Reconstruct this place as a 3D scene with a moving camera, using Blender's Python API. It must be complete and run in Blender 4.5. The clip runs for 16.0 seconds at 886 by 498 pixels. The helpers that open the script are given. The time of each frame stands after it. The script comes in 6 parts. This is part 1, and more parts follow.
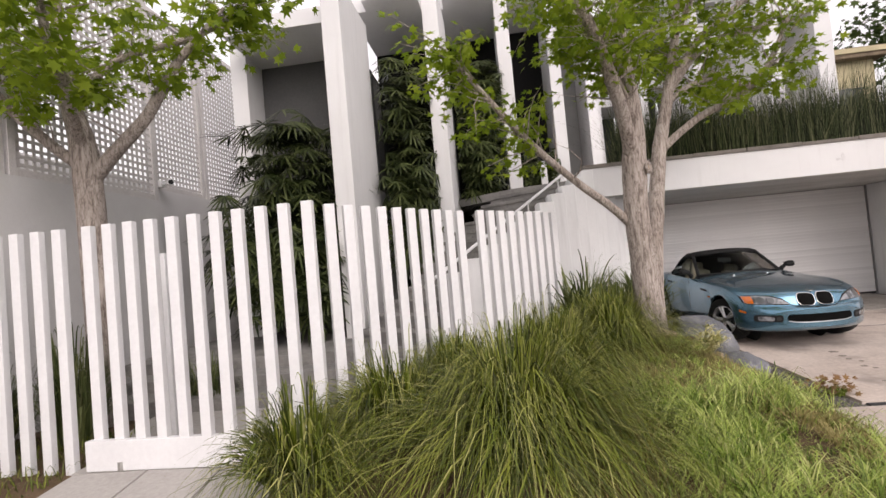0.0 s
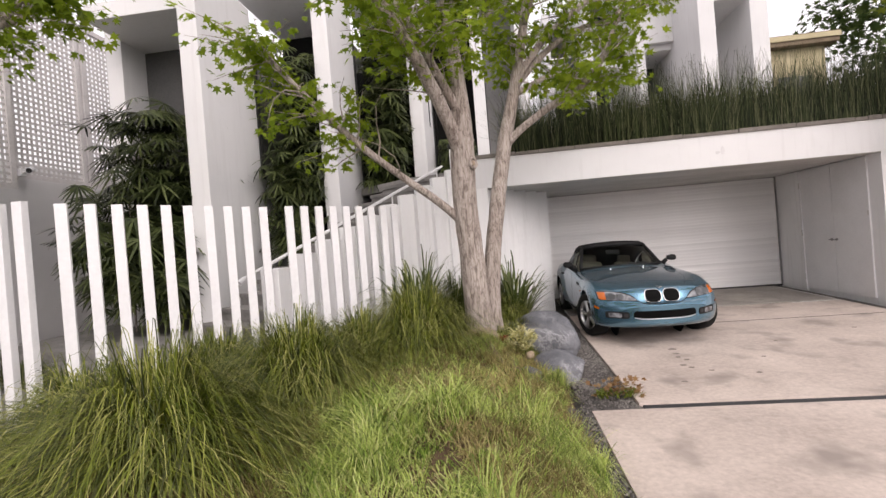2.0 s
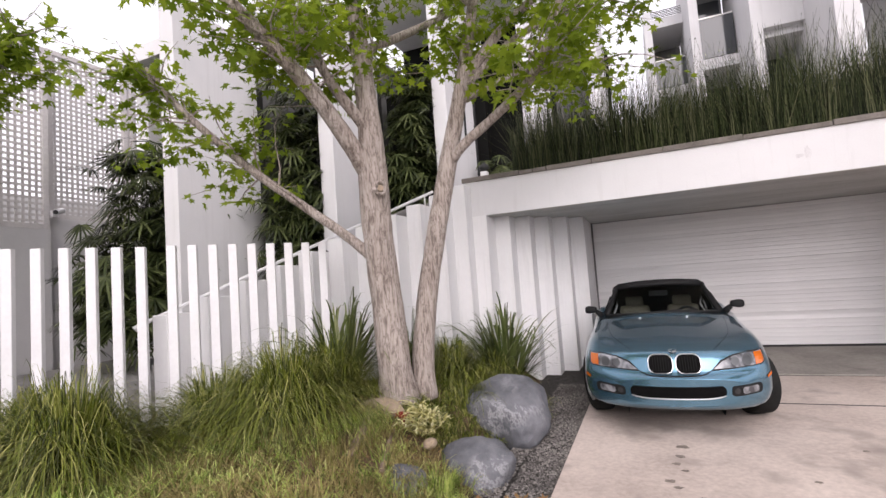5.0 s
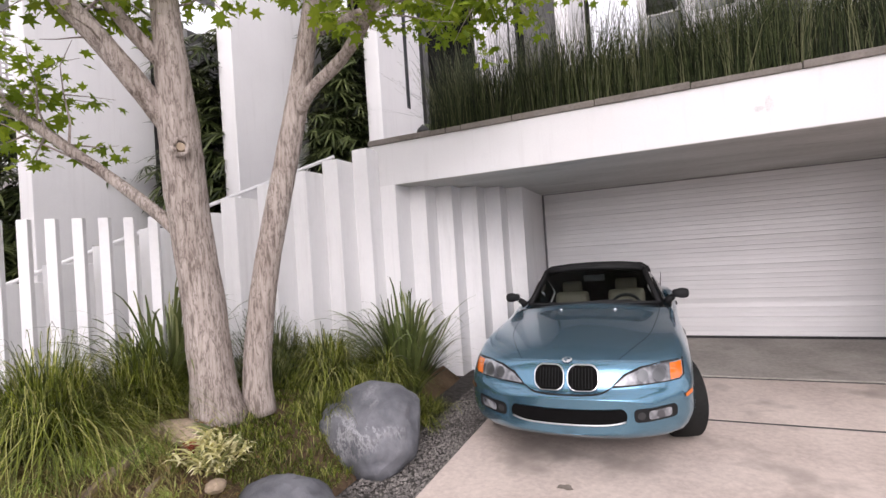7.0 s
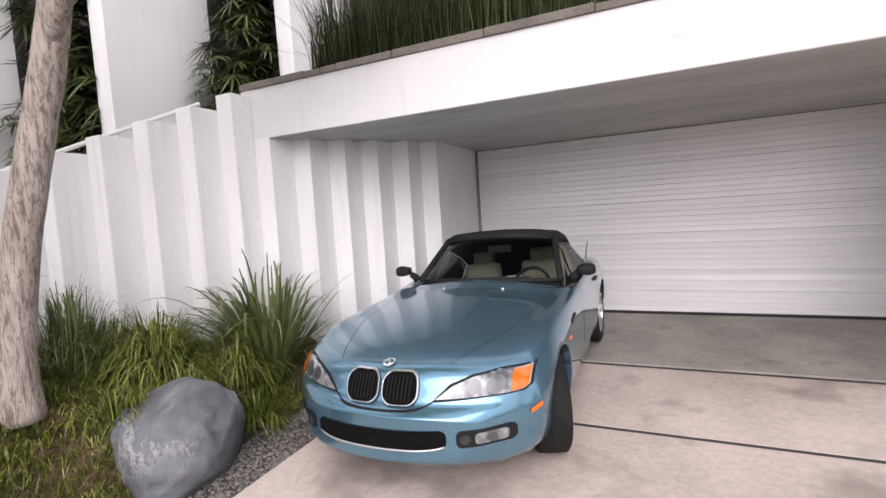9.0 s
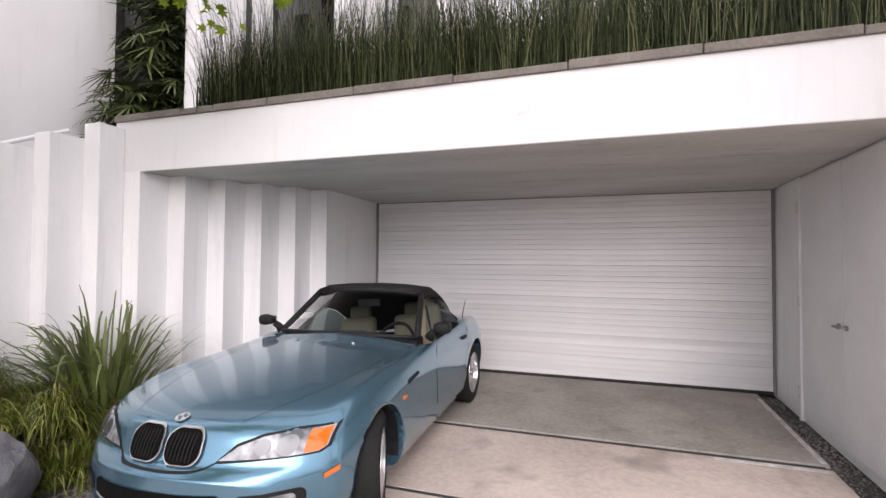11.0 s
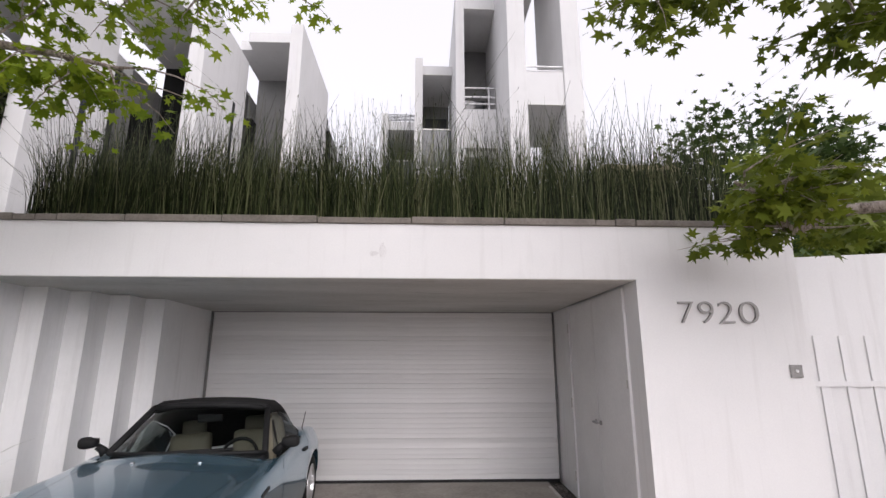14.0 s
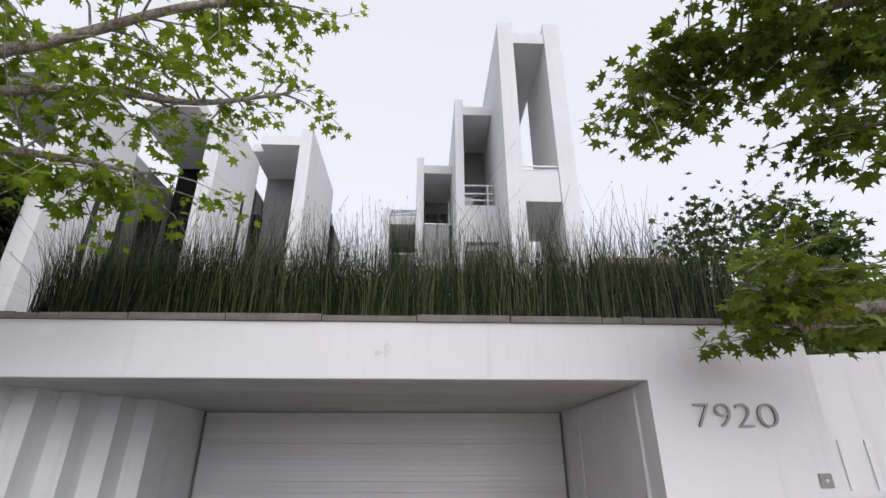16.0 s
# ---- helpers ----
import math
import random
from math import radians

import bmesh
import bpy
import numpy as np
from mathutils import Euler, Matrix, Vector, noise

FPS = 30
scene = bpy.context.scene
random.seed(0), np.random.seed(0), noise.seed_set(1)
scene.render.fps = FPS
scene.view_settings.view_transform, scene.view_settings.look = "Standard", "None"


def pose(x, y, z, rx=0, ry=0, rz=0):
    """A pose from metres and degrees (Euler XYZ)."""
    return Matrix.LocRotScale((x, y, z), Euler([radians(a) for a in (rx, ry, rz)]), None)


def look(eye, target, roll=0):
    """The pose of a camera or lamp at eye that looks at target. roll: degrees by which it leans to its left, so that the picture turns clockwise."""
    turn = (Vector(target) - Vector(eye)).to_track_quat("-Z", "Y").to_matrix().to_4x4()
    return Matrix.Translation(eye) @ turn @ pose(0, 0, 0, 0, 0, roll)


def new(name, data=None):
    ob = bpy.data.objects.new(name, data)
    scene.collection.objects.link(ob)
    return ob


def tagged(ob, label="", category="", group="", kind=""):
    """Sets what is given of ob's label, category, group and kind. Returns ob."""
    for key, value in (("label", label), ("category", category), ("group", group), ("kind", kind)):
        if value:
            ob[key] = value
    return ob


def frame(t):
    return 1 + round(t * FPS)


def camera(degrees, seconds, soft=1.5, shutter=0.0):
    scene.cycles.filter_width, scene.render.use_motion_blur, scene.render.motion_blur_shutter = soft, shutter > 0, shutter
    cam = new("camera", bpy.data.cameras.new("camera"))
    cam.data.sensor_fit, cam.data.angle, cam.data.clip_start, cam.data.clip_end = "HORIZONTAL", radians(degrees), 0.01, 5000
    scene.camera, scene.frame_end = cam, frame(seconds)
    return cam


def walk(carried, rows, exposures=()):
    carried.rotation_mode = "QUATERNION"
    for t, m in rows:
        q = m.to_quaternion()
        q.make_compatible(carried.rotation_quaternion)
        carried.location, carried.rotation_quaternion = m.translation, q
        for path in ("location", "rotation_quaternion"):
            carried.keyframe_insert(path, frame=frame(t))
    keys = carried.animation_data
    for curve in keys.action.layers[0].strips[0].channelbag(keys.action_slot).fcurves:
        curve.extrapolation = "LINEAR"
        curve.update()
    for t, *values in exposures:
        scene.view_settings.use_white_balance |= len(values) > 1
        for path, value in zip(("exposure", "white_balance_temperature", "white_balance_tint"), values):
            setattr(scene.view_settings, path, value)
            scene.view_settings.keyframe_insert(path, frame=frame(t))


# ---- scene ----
cam = camera(84.6, 16.0)
PATH = [
    (0, (-0.054, -0.147, 1.66), (-0.282, 1.839, 1.728), -5.1),
    (0.5, (0.499, -0.152, 1.648), (0.349, 1.842, 1.7), -5.8),
    (1, (0.997, -0.093, 1.621), (0.865, 1.902, 1.664), -5.6),
    (1.5, (1.503, -0.005, 1.628), (1.37, 1.991, 1.633), -5.0),
    (2, (2.054, 0.161, 1.652), (1.824, 2.148, 1.645), -4.6),
    (2.5, (2.446, 0.425, 1.645), (2.113, 2.397, 1.654), -4.1),
    (3, (2.886, 0.693, 1.655), (2.433, 2.641, 1.678), -3.9),
    (3.2, (3.041, 0.818, 1.68), (2.533, 2.752, 1.712), -3.6),
    (5.3, (4.292, 2.211, 1.688), (3.492, 4.038, 1.834), -3.9),
    (5.5, (4.39, 2.368, 1.696), (3.588, 4.194, 1.842), -3.5),
    (6, (4.65, 2.762, 1.714), (3.829, 4.581, 1.842), -3.5),
    (6.5, (4.838, 3.156, 1.72), (4.009, 4.974, 1.802), -3.6),
    (7, (4.969, 3.55, 1.719), (4.139, 5.369, 1.743), -3.8),
    (7.5, (5.181, 3.905, 1.689), (4.363, 5.729, 1.628), -3.9),
    (8, (5.374, 4.263, 1.679), (4.554, 6.081, 1.538), -4.1),
    (8.2, (5.453, 4.4, 1.689), (4.62, 6.211, 1.532), -4.4),
    (10.5, (6.336, 5.345, 1.731), (5.492, 7.158, 1.715), -0.7),
    (11, (6.472, 5.191, 1.724), (5.828, 7.084, 1.781), 0.4),
    (11.5, (6.497, 4.974, 1.726), (6.001, 6.91, 1.807), 0.9),
    (12, (6.525, 4.801, 1.747), (6.194, 6.769, 1.881), 0.8),
    (12.5, (6.537, 4.615, 1.741), (6.373, 6.6, 1.915), 0.3),
    (13, (6.483, 4.465, 1.79), (6.442, 6.448, 2.045), 0.0),
    (13.5, (6.387, 4.4, 1.837), (6.419, 6.369, 2.184), -0.1),
    (14, (6.32, 4.361, 1.864), (6.396, 6.307, 2.32), -0.0),
    (14.5, (6.289, 4.341, 1.882), (6.375, 6.259, 2.442), 0.0),
    (15, (6.272, 4.337, 1.903), (6.354, 6.226, 2.555), -0.0),
    (15.5, (6.265, 4.338, 1.915), (6.341, 6.196, 2.651), -0.1),
    (16, (6.254, 4.342, 1.931), (6.331, 6.17, 2.738), -0.1),
]
walk(cam, [(t, look(eye, target, roll)) for t, eye, target, roll in PATH], [(0.0, -0.06, 6800, 18), (3.0, 0.05, 6700, 19), (6.5, 0.18, 6450, 21), (8.0, 0.34, 6450, 19), (11.0, 0.36, 6500, 20), (12.5, 0.16, 6450, 18), (13.5, -0.05, 6450, 18), (14.5, -0.17, 6300, 16), (16.0, -0.3, 6150, 14)])

# ---- world, sun, exposure ----
world = bpy.data.worlds.new("overcast_sky")
scene.world = world
world.use_nodes = True
wn = world.node_tree.nodes
wl = world.node_tree.links
sky_tex = wn.new("ShaderNodeTexSky")
sky_tex.sky_type = "NISHITA"
sky_tex.sun_disc = False
sky_tex.sun_elevation = radians(34)
sky_tex.sun_rotation = radians(157)
sky_tex.air_density = 1.0
sky_tex.dust_density = 4.0
sky_tex.ozone_density = 1.0
pale = wn.new("ShaderNodeHueSaturation")
pale.inputs["Saturation"].default_value = 0.22
cloud = wn.new("ShaderNodeMixRGB")
cloud.blend_type = "MIX"
cloud.inputs[0].default_value = 0.6
cloud.inputs[2].default_value = (9.3, 9.3, 9.5, 1)
wl.new(sky_tex.outputs[0], pale.inputs["Color"])
wl.new(pale.outputs[0], cloud.inputs[1])
wl.new(cloud.outputs[0], wn["Background"].inputs["Color"])
wn["Background"].inputs["Strength"].default_value = 0.165
sun = new("sun", bpy.data.lights.new("sun", "SUN"))
sun.data.energy = 1.5
sun.data.angle = radians(50)
sun.data.color = (1.0, 0.97, 0.93)
sun.matrix_world = look((3.4, -8, 5.8), (0, 0, 0))

# ---- materials ----
def material(name, color, rough=0.6, metal=0.0):
    m = bpy.data.materials.new(name)
    m.use_nodes = True
    b = m.node_tree.nodes["Principled BSDF"]
    b.inputs["Base Color"].default_value = (*color, 1)
    b.inputs["Roughness"].default_value = rough
    b.inputs["Metallic"].default_value = metal
    return m


def shader(m):
    return m.node_tree.nodes["Principled BSDF"]


def coords(m, scale=(1, 1, 1)):
    """Object coordinates, scaled."""
    n, l = m.node_tree.nodes, m.node_tree.links
    tc = n.new("ShaderNodeTexCoord")
    mp = n.new("ShaderNodeMapping")
    mp.inputs["Scale"].default_value = scale
    l.new(tc.outputs["Object"], mp.inputs["Vector"])
    return mp.outputs[0]


def noise_of(m, vec, scale, detail=4.0, rough=0.55):
    n = m.node_tree.nodes.new("ShaderNodeTexNoise")
    n.inputs["Scale"].default_value = scale
    n.inputs["Detail"].default_value = detail
    n.inputs["Roughness"].default_value = rough
    m.node_tree.links.new(vec, n.inputs["Vector"])
    return n.outputs["Fac"]


def ramp(m, fac, stops):
    r = m.node_tree.nodes.new("ShaderNodeValToRGB")
    e = r.color_ramp.elements
    while len(e) < len(stops):
        e.new(0.5)
    for s, (p, c) in zip(e, stops):
        s.position, s.color = p, (*c, 1)
    m.node_tree.links.new(fac, r.inputs[0])
    return r.outputs[0]


def mixed(m, fac, a, b, mode="MIX"):
    x = m.node_tree.nodes.new("ShaderNodeMixRGB")
    x.blend_type = mode
    for i, v in ((0, fac), (1, a), (2, b)):
        if isinstance(v, (int, float)):
            x.inputs[i].default_value = v
        elif isinstance(v, tuple):
            x.inputs[i].default_value = (*v, 1)
        else:
            m.node_tree.links.new(v, x.inputs[i])
    return x.outputs[0]


def bumped(m, height, strength=0.3, distance=0.01):
    b = m.node_tree.nodes.new("ShaderNodeBump")
    b.inputs["Strength"].default_value = strength
    b.inputs["Distance"].default_value = distance
    m.node_tree.links.new(height, b.inputs["Height"])
    m.node_tree.links.new(b.outputs[0], shader(m).inputs["Normal"])


def colored(m, out):
    m.node_tree.links.new(out, shader(m).inputs["Base Color"])


def two_scale(name, dark, light, rough, big=0.8, small=14.0, bump=0.25, dist=0.006, stretch=(1, 1, 1), spots=None, grain=0.35):
    m = material(name, light, rough)
    v = coords(m, stretch)
    c = ramp(m, noise_of(m, v, big, 5), [(0.32, dark), (0.68, light)])
    fine = noise_of(m, v, small, 6, 0.65)
    c = mixed(m, grain, c, ramp(m, fine, [(0.3, tuple(k * 0.72 for k in dark)), (0.7, tuple(min(1, k * 1.12) for k in light))]))
    if spots:
        c = mixed(m, ramp(m, noise_of(m, v, spots[0], 3), [(spots[1], (0, 0, 0)), (spots[1] + 0.17, (1, 1, 1))]), c, spots[2])
    colored(m, c)
    bumped(m, fine, bump, dist)
    return m


def object_random(m, a, b):
    n = m.node_tree.nodes.new("ShaderNodeObjectInfo")
    return ramp(m, n.outputs["Random"], [(0.0, a), (1.0, b)])


def foliage(name, shades, rough=0.5, glow=0.35, patch=1.1, amount=0.35):
    """Leaves: colour by island, with light passing through."""
    m = material(name, shades[0], rough)
    n, l = m.node_tree.nodes, m.node_tree.links
    g = n.new("ShaderNodeNewGeometry")
    c = ramp(m, g.outputs["Random Per Island"], [(i / max(1, len(shades) - 1), s) for i, s in enumerate(shades)])
    v = coords(m)
    c = mixed(m, amount, c, ramp(m, noise_of(m, v, patch, 3), [(0.35, tuple(k * 0.55 for k in shades[0])), (0.7, tuple(min(1, k * 1.3) for k in shades[-1]))]))
    colored(m, c)
    shader(m).inputs["Specular IOR Level"].default_value = 0.22
    t = n.new("ShaderNodeBsdfTranslucent")
    l.new(c, t.inputs["Color"])
    mx = n.new("ShaderNodeMixShader")
    mx.inputs[0].default_value = glow
    l.new(shader(m).outputs[0], mx.inputs[1])
    l.new(t.outputs[0], mx.inputs[2])
    l.new(mx.outputs[0], n["Material Output"].inputs["Surface"])
    return m


STUCCO = two_scale("white_stucco", (0.66, 0.655, 0.655), (0.745, 0.74, 0.74), 0.85, 0.5, 60, 0.10, 0.003, grain=0.10)
STUCCO_ROUGH = two_scale("white_painted_render", (0.74, 0.74, 0.74), (0.82, 0.815, 0.815), 0.85, 1.2, 35, 0.08, 0.003, (1, 1, 0.4), grain=0.08)
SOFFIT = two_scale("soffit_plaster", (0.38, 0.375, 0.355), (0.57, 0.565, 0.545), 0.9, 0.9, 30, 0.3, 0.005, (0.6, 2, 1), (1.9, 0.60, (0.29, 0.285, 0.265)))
GREY_WALL = two_scale("grey_painted_wall", (0.52, 0.51, 0.51), (0.62, 0.61, 0.605), 0.7, 0.8, 45, 0.08, 0.003, grain=0.1)
LATTICE = two_scale("lattice_paint", (0.52, 0.495, 0.485), (0.62, 0.595, 0.58), 0.7, 3, 40, 0.2, 0.003)
WHITE_PAINT = two_scale("white_gloss_paint", (0.67, 0.665, 0.67), (0.75, 0.745, 0.75), 0.45, 2.0, 25, 0.15, 0.003, grain=0.15)
CONCRETE = two_scale("warm_concrete", (0.38, 0.315, 0.275), (0.61, 0.52, 0.46), 0.75, 1.1, 22, 0.4, 0.004, (1, 1, 1), (1.7, 0.545, (0.29, 0.245, 0.215)))
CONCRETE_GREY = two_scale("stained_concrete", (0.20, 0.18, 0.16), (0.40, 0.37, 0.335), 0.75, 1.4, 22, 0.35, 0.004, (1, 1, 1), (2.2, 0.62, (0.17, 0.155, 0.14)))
PAVING = two_scale("pavement_concrete", (0.33, 0.31, 0.29), (0.44, 0.415, 0.39), 0.85, 0.6, 30, 0.3, 0.004)
ASPHALT = two_scale("asphalt", (0.04, 0.04, 0.042), (0.075, 0.075, 0.075), 0.9, 0.7, 60, 0.5, 0.006)
COPING = two_scale("coping_stone", (0.10, 0.088, 0.075), (0.23, 0.205, 0.18), 0.85, 3, 40, 0.5, 0.006)
STEP_STONE = two_scale("slate_step", (0.14, 0.135, 0.13), (0.30, 0.285, 0.27), 0.8, 2.2, 20, 0.5, 0.01)
SOIL = two_scale("mulch_soil", (0.07, 0.046, 0.03), (0.20, 0.137, 0.085), 0.95, 2.5, 30, 0.9, 0.03)
GRAVEL_BED = two_scale("gravel_bed", (0.03, 0.028, 0.026), (0.10, 0.093, 0.085), 0.9, 18, 70, 0.9, 0.02)
for _m in (STUCCO, STUCCO_ROUGH):
    # faint rain runs and grey bloom
    _old = shader(_m).inputs["Base Color"].links[0].from_socket
    _run = noise_of(_m, coords(_m, (7, 7, 0.5)), 1.3, 5, 0.6)
    _bloom = noise_of(_m, coords(_m, (1, 1, 1)), 1.7, 6, 0.65)
    _c = mixed(_m, ramp(_m, _run, [(0.54, (0, 0, 0)), (0.74, (0.4, 0.4, 0.4))]), _old, (0.56, 0.55, 0.54))
    colored(_m, mixed(_m, ramp(_m, _bloom, [(0.55, (0, 0, 0)), (0.75, (0.32, 0.32, 0.32))]), _c, (0.60, 0.61, 0.61)))
# near-black, with the shade of deep bays put into the colour
RECESS_SHADE = two_scale("painted_recess_shade", (0.007, 0.007, 0.007), (0.014, 0.014, 0.013), 0.8, 1, 20, 0.2, 0.004)
# grey trim colour; on the house's recess walls it also holds their shade
GREY_BLOCK = two_scale("grey_trim_and_recess_shade", (0.19, 0.19, 0.19), (0.28, 0.275, 0.27), 0.85, 1, 30, 0.2, 0.004)
# first bay's back wall, darkened so its shade sits in the colour
CHARCOAL = two_scale("grey_plaster_painted_shade", (0.07, 0.07, 0.07), (0.11, 0.108, 0.106), 0.85, 1, 30, 0.2, 0.004)
BLACK_FRAME = two_scale("black_metal_frame", (0.03, 0.03, 0.03), (0.05, 0.05, 0.05), 0.45, 4, 30, 0.1, 0.002)
STEEL = two_scale("brushed_steel", (0.45, 0.44, 0.42), (0.6, 0.59, 0.57), 0.35, 6, 60, 0.1, 0.001)
shader(STEEL).inputs["Metallic"].default_value = 0.9
TAN_WALL = two_scale("tan_plaster", (0.42, 0.36, 0.22), (0.55, 0.48, 0.31), 0.85, 1, 30, 0.2, 0.004)
ROOF_BROWN = two_scale("brown_roof", (0.12, 0.09, 0.06), (0.24, 0.18, 0.12), 0.85, 3, 20, 0.4, 0.01)

# roller door: pale painted metal
DOOR_METAL = material("roller_door_metal", (0.74, 0.73, 0.725), 0.36, 0.12)
_v = coords(DOOR_METAL, (0.4, 1, 6))
colored(DOOR_METAL, mixed(DOOR_METAL, 0.5, object_random(DOOR_METAL, (0.68, 0.67, 0.67), (0.88, 0.87, 0.87)), ramp(DOOR_METAL, noise_of(DOOR_METAL, _v, 2.0, 4), [(0.3, (0.68, 0.67, 0.66)), (0.7, (0.87, 0.86, 0.85))])))

# bark: flaking grey-brown plates with upright furrows
BARK = material("sycamore_bark", (0.4, 0.33, 0.28), 0.9)
_v = coords(BARK, (1, 1, 0.16))
_f = noise_of(BARK, _v, 34, 9, 0.72)
_c = ramp(BARK, _f, [(0.40, (0.10, 0.075, 0.062)), (0.455, (0.34, 0.285, 0.25)), (0.64, (0.56, 0.49, 0.445))])
_c = mixed(BARK, 0.28, _c, ramp(BARK, noise_of(BARK, coords(BARK, (1, 1, 0.5)), 3.0, 4), [(0.35, (0.22, 0.17, 0.14)), (0.65, (0.54, 0.48, 0.43))]))
_crack = noise_of(BARK, coords(BARK, (1, 1, 0.22)), 19, 5, 0.6)
_c = mixed(BARK, ramp(BARK, _crack, [(0.455, (0, 0, 0)), (0.485, (0.8, 0.8, 0.8)), (0.515, (0, 0, 0))]), _c, (0.13, 0.098, 0.082))
colored(BARK, _c)
bumped(BARK, _f, 1.0, 0.03)

# boulder: blue-grey stone with pale veins
ROCK = material("blue_grey_boulder", (0.2, 0.21, 0.23), 0.75)
_v = coords(ROCK)
_n = noise_of(ROCK, _v, 2.2, 7, 0.65)
_c = ramp(ROCK, _n, [(0.3, (0.05, 0.052, 0.06)), (0.5, (0.13, 0.134, 0.148)), (0.72, (0.23, 0.232, 0.25))])
_vein = noise_of(ROCK, coords(ROCK, (1, 1.6, 0.7)), 3.4, 8, 0.75)
_gate = ramp(ROCK, noise_of(ROCK, _v, 1.6, 3), [(0.50, (0, 0, 0)), (0.62, (1, 1, 1))])
_c = mixed(ROCK, mixed(ROCK, 1.0, _gate, ramp(ROCK, _vein, [(0.45, (0, 0, 0)), (0.5, (0.6, 0.6, 0.6)), (0.535, (0, 0, 0))]), "MULTIPLY"), _c, (0.52, 0.52, 0.53))
colored(ROCK, _c)
bumped(ROCK, noise_of(ROCK, _v, 9, 8, 0.75), 0.9, 0.04)

# plants
for _m in (RECESS_SHADE, BLACK_FRAME, ASPHALT, GRAVEL_BED, SOIL):
    shader(_m).inputs["Specular IOR Level"].default_value = 0.12
SYCAMORE = foliage("sycamore_leaf", [(0.10, 0.17, 0.012), (0.20, 0.29, 0.02), (0.32, 0.40, 0.035)], 0.45, 0.6)
GRASS_DARK = foliage("tussock_blade", [(0.009, 0.016, 0.003), (0.042, 0.064, 0.005), (0.095, 0.130, 0.010), (0.19, 0.222, 0.022), (0.44, 0.42, 0.16)], 0.40, 0.22, 2.6, 0.12)
GRASS_SPIKE = foliage("flax_blade", [(0.012, 0.026, 0.006), (0.045, 0.075, 0.016), (0.10, 0.14, 0.035), (0.30, 0.31, 0.14)], 0.35, 0.2)
LAWN = foliage("fern_groundcover", [(0.03, 0.07, 0.010), (0.20, 0.35, 0.035), (0.48, 0.62, 0.11), (0.72, 0.72, 0.32)], 0.55, 0.38, 3.5, 0.35)
DRY_GRASS = foliage("dry_grass", [(0.26, 0.21, 0.08), (0.14, 0.135, 0.04), (0.48, 0.39, 0.18)], 0.7, 0.3)
PALM = foliage("lady_palm_leaf", [(0.006, 0.011, 0.004), (0.020, 0.030, 0.009), (0.060, 0.078, 0.026), (0.12, 0.14, 0.055)], 0.30, 0.12, 2.0, 0.15)
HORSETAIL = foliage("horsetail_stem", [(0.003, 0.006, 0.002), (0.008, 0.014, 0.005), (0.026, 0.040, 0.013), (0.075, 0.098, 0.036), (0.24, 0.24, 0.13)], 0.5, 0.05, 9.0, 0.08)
YELLOW_LEAF = foliage("variegated_leaf", [(0.07, 0.11, 0.02), (0.50, 0.47, 0.16), (0.80, 0.74, 0.40), (0.86, 0.82, 0.55)], 0.5, 0.3, 8.0, 0.15)
BROWN_LEAF = foliage("withered_leaf", [(0.30, 0.17, 0.07), (0.22, 0.11, 0.05), (0.36, 0.26, 0.13)], 0.7, 0.25)
FAR_LEAF = foliage("distant_leaf", [(0.03, 0.06, 0.018), (0.055, 0.09, 0.026), (0.09, 0.13, 0.03)], 0.6, 0.25)
# darker sycamore copy: shade under the thick canopy is in its colour
STREET_LEAF = foliage("shaded_sycamore_leaf", [(0.055, 0.088, 0.010), (0.11, 0.15, 0.016), (0.20, 0.24, 0.028)], 0.45, 0.5)
BRIGHT_LEAF = foliage("yellow_green_leaf", [(0.14, 0.19, 0.03), (0.19, 0.23, 0.04)], 0.6, 0.3)

# ---- building helpers ----
def box(bm, x0, x1, y0, y1, z0, z1, bevel=0.0):
    r = bmesh.ops.create_cube(bm, size=1.0)
    vs = r["verts"]
    for v in vs:
        v.co = Vector((x0 + (v.co.x + 0.5) * (x1 - x0), y0 + (v.co.y + 0.5) * (y1 - y0), z0 + (v.co.z + 0.5) * (z1 - z0)))
    if bevel:
        es = {e for v in vs for e in v.link_edges}
        bmesh.ops.bevel(bm, geom=list(es), offset=bevel, segments=2, profile=0.6, affect="EDGES")
    return bm


def prism(bm, pts, z0, z1, bevel=0.0):
    """An upright prism over a plan outline (counter-clockwise). z0 and z1 may be numbers or lists."""
    n = len(pts)
    lo = [bm.verts.new((x, y, z0[i] if isinstance(z0, list) else z0)) for i, (x, y) in enumerate(pts)]
    hi = [bm.verts.new((x, y, z1[i] if isinstance(z1, list) else z1)) for i, (x, y) in enumerate(pts)]
    fs = [bm.faces.new(lo[::-1]), bm.faces.new(hi)]
    fs += [bm.faces.new((lo[i], lo[(i + 1) % n], hi[(i + 1) % n], hi[i])) for i in range(n)]
    if bevel:
        es = {e for f in fs for e in f.edges}
        bmesh.ops.bevel(bm, geom=list(es), offset=bevel, segments=2, profile=0.6, affect="EDGES")
    return bm


def part(name, bm, mat, parent=None, label="", smooth=False):
    """One mesh object from a bmesh, under a thing or on its own."""
    me = bpy.data.meshes.new(name)
    bmesh.ops.recalc_face_normals(bm, faces=bm.faces[:])
    bm.to_mesh(me)
    bm.free()
    me.materials.append(mat)
    if smooth:
        me.polygons.foreach_set("use_smooth", [True] * len(me.polygons))
    ob = new(name, me)
    if parent:
        ob.parent = parent
    if label:
        ob["label"] = label
    return ob


